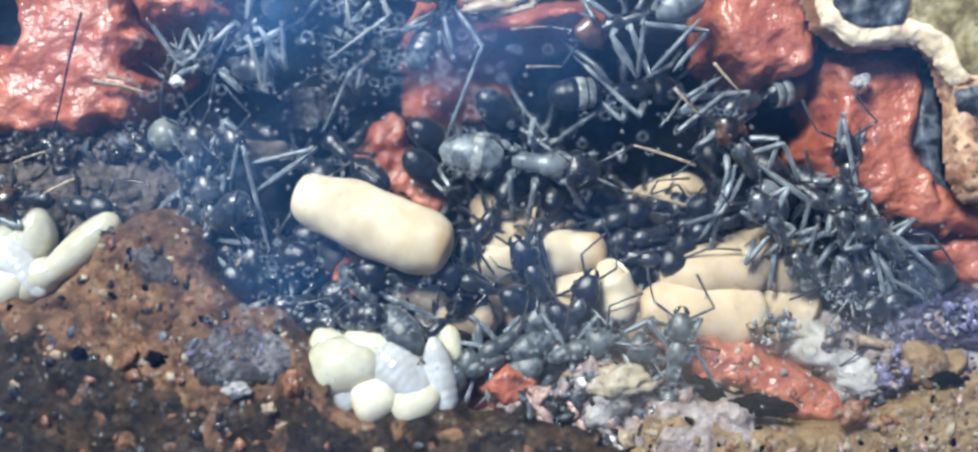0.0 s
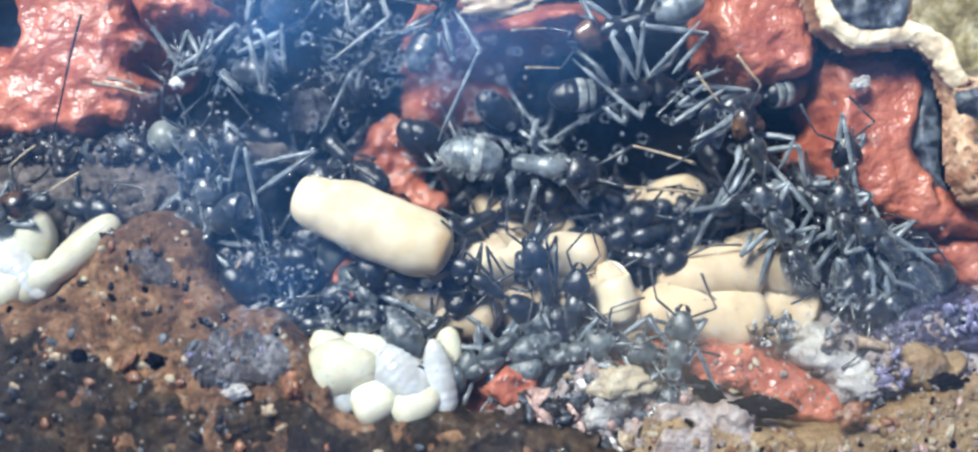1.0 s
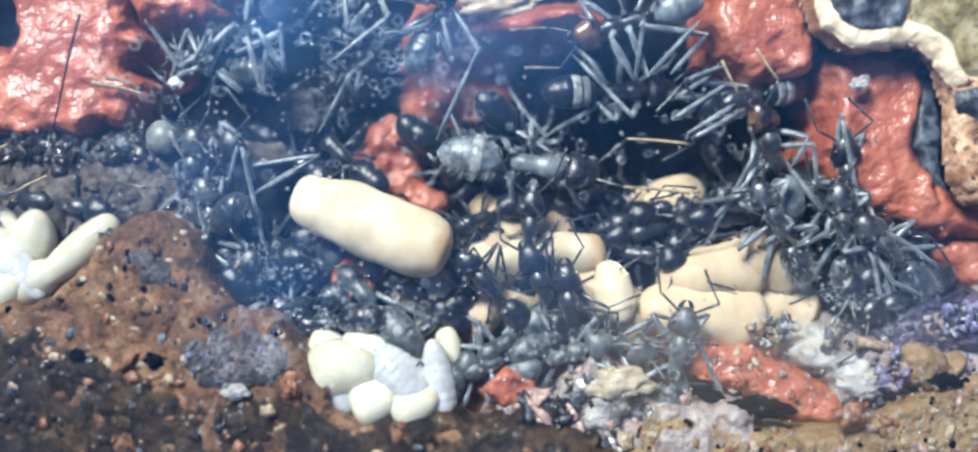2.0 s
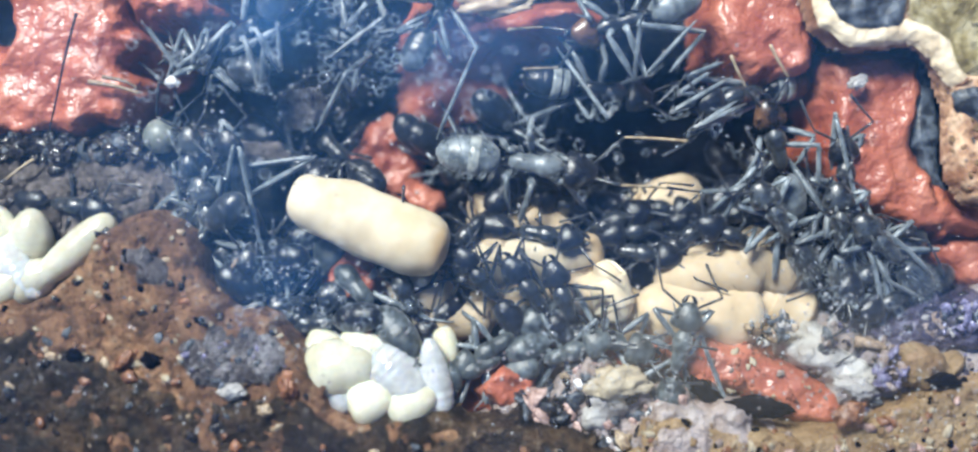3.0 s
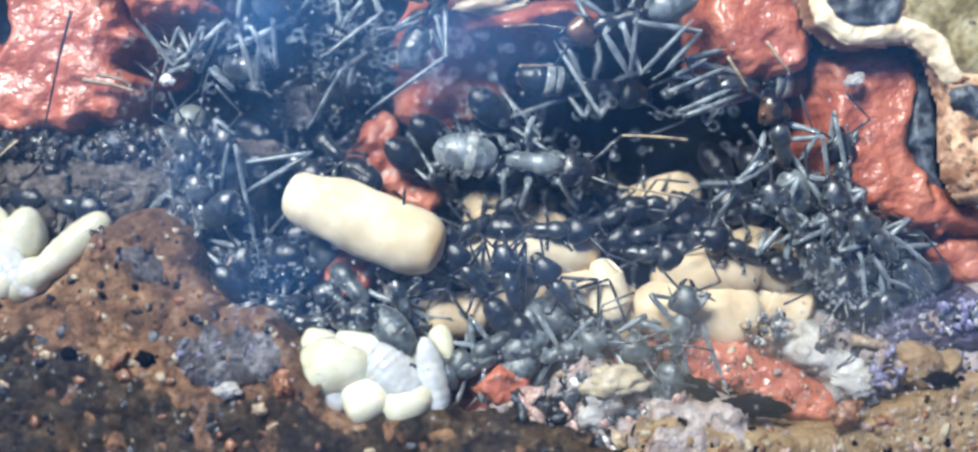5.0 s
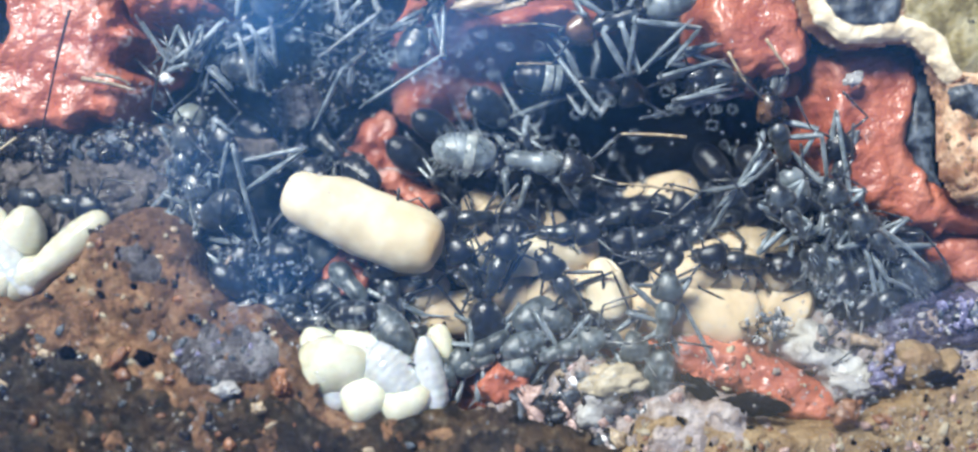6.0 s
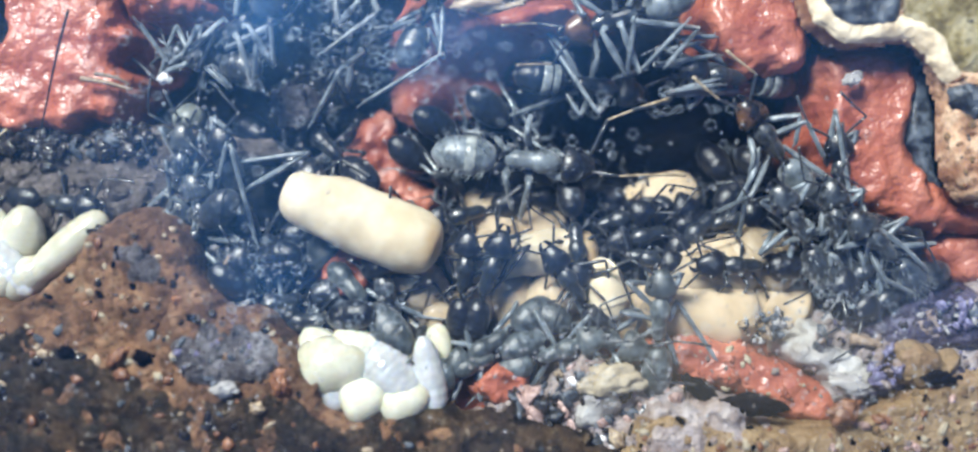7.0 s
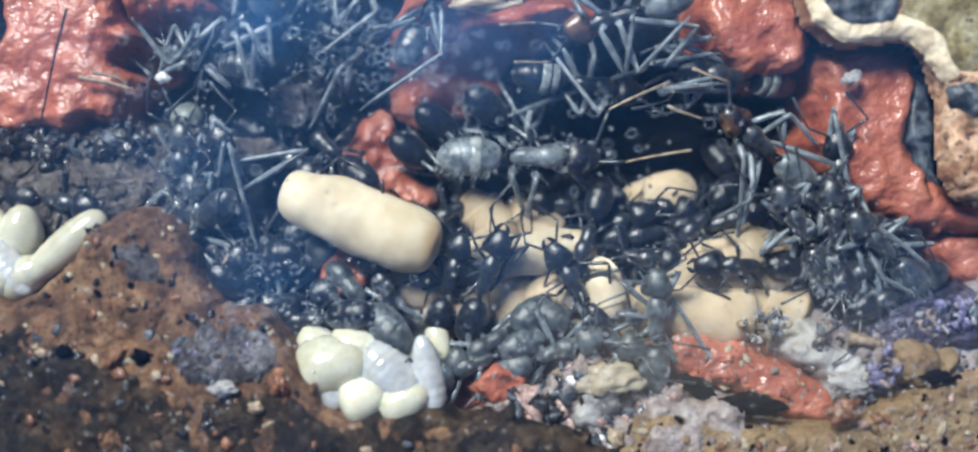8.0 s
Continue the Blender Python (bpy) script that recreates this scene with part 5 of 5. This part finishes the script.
# These two black lumps imitate dark, shaded pits in the soil.
stone(-22.40, -8.90, -0.60, 1.3, 1.0, -30, HOLE_AND_GRIT, "black lump standing in for a shaded pit beside the rusty flake", 5)
stone(-27.50, -8.60, -0.60, 1.1, 0.9, 15, HOLE_AND_GRIT, "black lump standing in for a shaded pit in the brown soil", 2)
stone(-13.10, -10.60, -0.70, 1.2, 1.7, 10, RUST, "rust-orange crumb at the edge of the silt", 0)
stone(-13.41, 8.67, -7.00, 3.0, 3.2, 0, SLUDGE, "dull grey crumb among the ants", 3)
stone(-16.04, 5.30, -6.50, 3.6, 1.8, -8, DARK, "brown bark crumb among the ants", 4)


def grains(parent, heights, count, x0, x1, y0, y1, mats, small, large, seed, lowest, sink=0.6):
    rnd = random.Random(seed)
    spots = np.array([(rnd.uniform(x0, x1), rnd.uniform(y0, y1)) for _ in range(count * 4)])
    tops = heights(spots[:, 0], spots[:, 1])
    spots = [(x, y, z) for (x, y), z in zip(spots.tolist(), tops.tolist()) if z > lowest][:count]
    for x, y, z in spots:
        r = small + (large - small) * rnd.random() ** 2.5
        put("grain", stone_of(rnd.choice(mats), rnd.randrange(6)), mm(x, y, z + r * (0.5 - sink), rnd.uniform(-40, 40), rnd.uniform(-40, 40), rnd.uniform(0, 360)) @ Matrix.Diagonal((r * rnd.uniform(0.9, 1.8), r, r * rnd.uniform(0.6, 1), 1)), parent)


def straw(name, points, radius, mat, label):
    rows = curve_through(points, 4)
    return put(name, solid(name, *tube([tuple(r) for r in rows], [radius * (1 - 0.5 * i / len(rows)) for i in range(len(rows))], 7), mat), None, None, label, name)


straw("straw", [(-18.42, -4.64, -2.50), (-17.62, -3.34, -2.20), (-16.89, -2.13, -2.00)], 0.22, STRAW, "short dry straw sticking up")
straw("straw", [(-27.41, 10.03, -3.00), (-25.61, 9.74, -2.80), (-23.87, 9.25, -3.00)], 0.2, STRAW, "dry straw lying on the red slope")
straw("straw", [(-26.39, 10.35, -2.80), (-24.93, 10.08, -2.70), (-24.01, 9.59, -2.90)], 0.16, STRAW, "dry straw lying on the red slope")
straw("hair", [(-27.69, 14.48, -1.50), (-28.50, 11.53, -1.60), (-29.46, 8.21, -2.20), (-30.73, 6.01, -4.00)], 0.1, CHITIN, "long stiff black hair across the red slope")
straw("straw", [(25.48, -7.89, -2.80), (26.49, -8.00, -2.60), (27.64, -8.37, -2.80)], 0.45, STRAW, "pale green-grey stalk fragment")

# ---- glass over the nest ----
def m_glass():
    mat = bpy.data.materials.new("hazed_smudged_glass")
    mat.use_nodes = True
    nt = mat.node_tree
    nt.nodes.clear()
    n = nt.nodes.new
    out, clear, gloss, film = n("ShaderNodeOutputMaterial"), n("ShaderNodeBsdfTransparent"), n("ShaderNodeBsdfGlossy"), n("ShaderNodeBsdfDiffuse")
    gloss.inputs["Roughness"].default_value = 0.05
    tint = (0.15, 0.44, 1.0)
    fres = n("ShaderNodeFresnel")
    fres.inputs["IOR"].default_value = 1.25
    c = coords(nt)

    def blot(x, y, wide, tall, much):
        mp = n("ShaderNodeMapping")
        mp.vector_type = "TEXTURE"
        mp.inputs["Location"].default_value = (x * U, y * U, 0)
        mp.inputs["Scale"].default_value = (wide * U, tall * U, 1)
        nt.links.new(c, mp.inputs["Vector"])
        g = n("ShaderNodeTexGradient")
        g.gradient_type = "QUADRATIC_SPHERE"
        nt.links.new(mp.outputs[0], g.inputs[0])
        return level(nt, g.outputs["Fac"], 0, 1, 0, much)

    # Tinted blots paint blue haze and pale bloom onto the smudged pane.
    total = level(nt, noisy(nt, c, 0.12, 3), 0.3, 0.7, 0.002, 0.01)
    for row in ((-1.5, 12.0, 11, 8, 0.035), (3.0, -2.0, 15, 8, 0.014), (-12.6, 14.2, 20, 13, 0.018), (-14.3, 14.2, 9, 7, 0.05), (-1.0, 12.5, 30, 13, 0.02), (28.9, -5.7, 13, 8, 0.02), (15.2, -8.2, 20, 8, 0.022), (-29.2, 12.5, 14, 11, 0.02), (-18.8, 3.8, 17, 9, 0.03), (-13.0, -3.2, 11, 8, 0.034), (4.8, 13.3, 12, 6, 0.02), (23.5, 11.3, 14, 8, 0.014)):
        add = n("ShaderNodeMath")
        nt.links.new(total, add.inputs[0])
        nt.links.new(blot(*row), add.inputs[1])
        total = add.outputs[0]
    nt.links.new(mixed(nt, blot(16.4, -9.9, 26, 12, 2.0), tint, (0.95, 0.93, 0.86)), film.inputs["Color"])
    wipe = n("ShaderNodeMath")
    wipe.operation = "MULTIPLY"
    nt.links.new(total, wipe.inputs[0])
    nt.links.new(level(nt, noisy(nt, c, 0.3, 6, 0.7), 0.25, 0.75, 0.55, 1.4), wipe.inputs[1])
    a, b = n("ShaderNodeMixShader"), n("ShaderNodeMixShader")
    nt.links.new(wipe.outputs[0], a.inputs[0])
    nt.links.new(clear.outputs[0], a.inputs[1])
    nt.links.new(film.outputs[0], a.inputs[2])
    nt.links.new(fres.outputs[0], b.inputs[0])
    nt.links.new(a.outputs[0], b.inputs[1])
    nt.links.new(gloss.outputs[0], b.inputs[2])
    nt.links.new(b.outputs[0], out.inputs["Surface"])
    return mat


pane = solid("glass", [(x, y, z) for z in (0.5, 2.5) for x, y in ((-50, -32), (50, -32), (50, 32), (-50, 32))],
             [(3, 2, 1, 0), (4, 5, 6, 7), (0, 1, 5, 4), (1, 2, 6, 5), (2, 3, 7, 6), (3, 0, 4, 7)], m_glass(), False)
glass = put("glass", pane, label="smudged clear glass cover over the ant nest with painted-in haze", category="glass", kind="structure")
glass.visible_shadow = False


def droplets():
    """Fine water beads and milky dust specks on the underside of the glass, thick where the nest is damp."""
    wet, nt, b = material("water_bead", 0.12, 0, 0.5)
    b.inputs["Base Color"].default_value = (0.95, 0.97, 1, 1)
    b.inputs["Transmission Weight"].default_value, b.inputs["IOR"].default_value = 0.85, 1.4
    milky, nt, b = material("milky_speck", 0.15, 0, 1.0)
    b.inputs["Base Color"].default_value = (0.62, 0.7, 0.78, 1)
    rnd = random.Random(12)
    bm = bmesh.new()
    bmesh.ops.create_icosphere(bm, subdivisions=2, radius=1.0)
    ball = [tuple(v.co) for v in bm.verts], [tuple(v.index for v in f.verts) for f in bm.faces]
    bm.free()
    spots = ((-9.3, 10.4, 8, 4.5, 90), (-13.0, -3.6, 4, 2.6, 50), (-18.4, 4.2, 9, 4.0, 80), (4.8, -9.0, 7, 3, 110), (20.6, -5.7, 8, 3.4, 90), (-20.1, -9.9, 12, 4, 120), (25.5, -10.7, 7, 3, 120), (-7.6, -5.7, 6, 3, 90), (-16.0, 6.0, 20, 9, 150), (14.0, 0.0, 24, 14, 170))
    for name, mat, label, small, large, share in (("condensation", wet, "fine clear water beads under the glass", 0.05, 0.13, 0.6), ("dust", milky, "fine milky dust specks under the glass", 0.02, 0.065, 0.4)):
        verts, faces = [], []
        for x, y, wide, tall, count in spots:
            for _ in range(int(count * share)):
                px, py, r = x + rnd.gauss(0, 0.55) * wide, y + rnd.gauss(0, 0.55) * tall, rnd.uniform(small, large)
                k = len(verts)
                verts += [(px + a * r, py + b_ * r, 0.47 + c * r * 0.6) for a, b_, c in ball[0]]
                faces += [tuple(i + k for i in f) for f in ball[1]]
        put(name, solid(name, verts, faces, mat), label=label, category=name, kind="stuff")


droplets()

def bokeh_rings():
    """Thin pale rings that imitate the bright blurred rims of drops under the glass."""
    mat, nt, b = material("bokeh_ring", 0.2, 0, 1.0)
    b.inputs["Base Color"].default_value, b.inputs["Alpha"].default_value = (0.6, 0.7, 0.8, 1), 0.6
    rnd = random.Random(21)
    bits = []
    for x, y, wide, tall, count in ((-20.1, 10.4, 8, 5, 40), (-7.6, 12.0, 6, 4, 60), (-1.8, 10.9, 4, 3, 30), (-13.4, -3.2, 5, 4, 40), (-6.8, -6.1, 4, 2, 25), (6.9, -8.2, 8, 3, 40), (9.4, 7.1, 8, 4, 30), (21.0, -6.5, 6, 3, 40)):
        for _ in range(count):
            px, py, r = x + rnd.gauss(0, 0.6) * wide, y + rnd.gauss(0, 0.6) * tall, rnd.uniform(0.2, 0.36)
            loop = [(px + r * math.cos(k * 0.5236), py + r * math.sin(k * 0.5236) * 0.92, 0.47) for k in range(13)]
            bits.append(tube(loop, [rnd.uniform(0.009, 0.018) for _ in loop], 4))
    put("water_mark", solid("water_mark", *merged(*bits), mat), label="thin pale rings imitating the bright blurred rims of drops under the glass", category="water mark", kind="stuff")


bokeh_rings()

# ---- loose grains ----
grains(soil_bank, soil_top, 290, -34, 6, -12, 1, [GRAIN, GRAIN, SOIL, SOIL, SOIL, PEBBLE, BEIGE, RUST, SLATE, GRAIN, HOLE_AND_GRIT], 0.08, 0.38, 1, -1.6, 0.7)
grains(humus, humus_top, 260, -34, 6, -17, -6, [GRAIN, GRAIN, GRAIN, HUMUS, HUMUS, SOIL, PEBBLE, RUST, SLATE], 0.1, 0.45, 9, -1.2, 0.7)
grains(peat, peat_top, 140, -36, -18.5, -1, 7, [GRAIN, DARK, DARK, DARK], 0.15, 0.45, 2, -6.2, 0.5)
grains(peat, peat_top, 110, -36, -23.5, 4.8, 7.2, [GRAIN, GRAIN, GRAIN, SLATE], 0.3, 0.6, 8, -6.5, 0.1)
grains(rubble, rubble_top, 260, -2, 16, -16, -8, [GRAIN, PINK, PINK, RUBBLE, SLATE, QUARTZ, PEBBLE], 0.15, 0.6, 3, -6, 0.5)
grains(crumbs, crumbs_top, 290, 20, 35, -13, -2, [LILAC, VIOLET, VIOLET, RUBBLE, SLATE, CHALK, GRAIN], 0.12, 0.42, 4, -5.5, 0.5)
grains(ochre, ochre_top, 290, 9, 34, -16, -9, [HOLE_AND_GRIT, RUBBLE, PINK, BEIGE, OCHRE, OCHRE, OCHRE, BEIGE, RUST], 0.08, 0.34, 5, -2.6)
grains(*SLOPE_BANKS[6], 90, 13, 25, -13, -7, [PINK, RUBBLE, BEIGE, RED, RED], 0.08, 0.3, 14, -5.2, 0.5)
grains(rim, rim_top, 120, 22, 34, 0, 16, [SAND, RUST, RUST, OCHRE, SLATE], 0.08, 0.3, 6, -1.6)
grains(silt, silt_top, 90, -22, -13, -12, -6, [SLUDGE, SLUDGE, LILAC, SLATE], 0.1, 0.3, 7, -0.9)

motions()
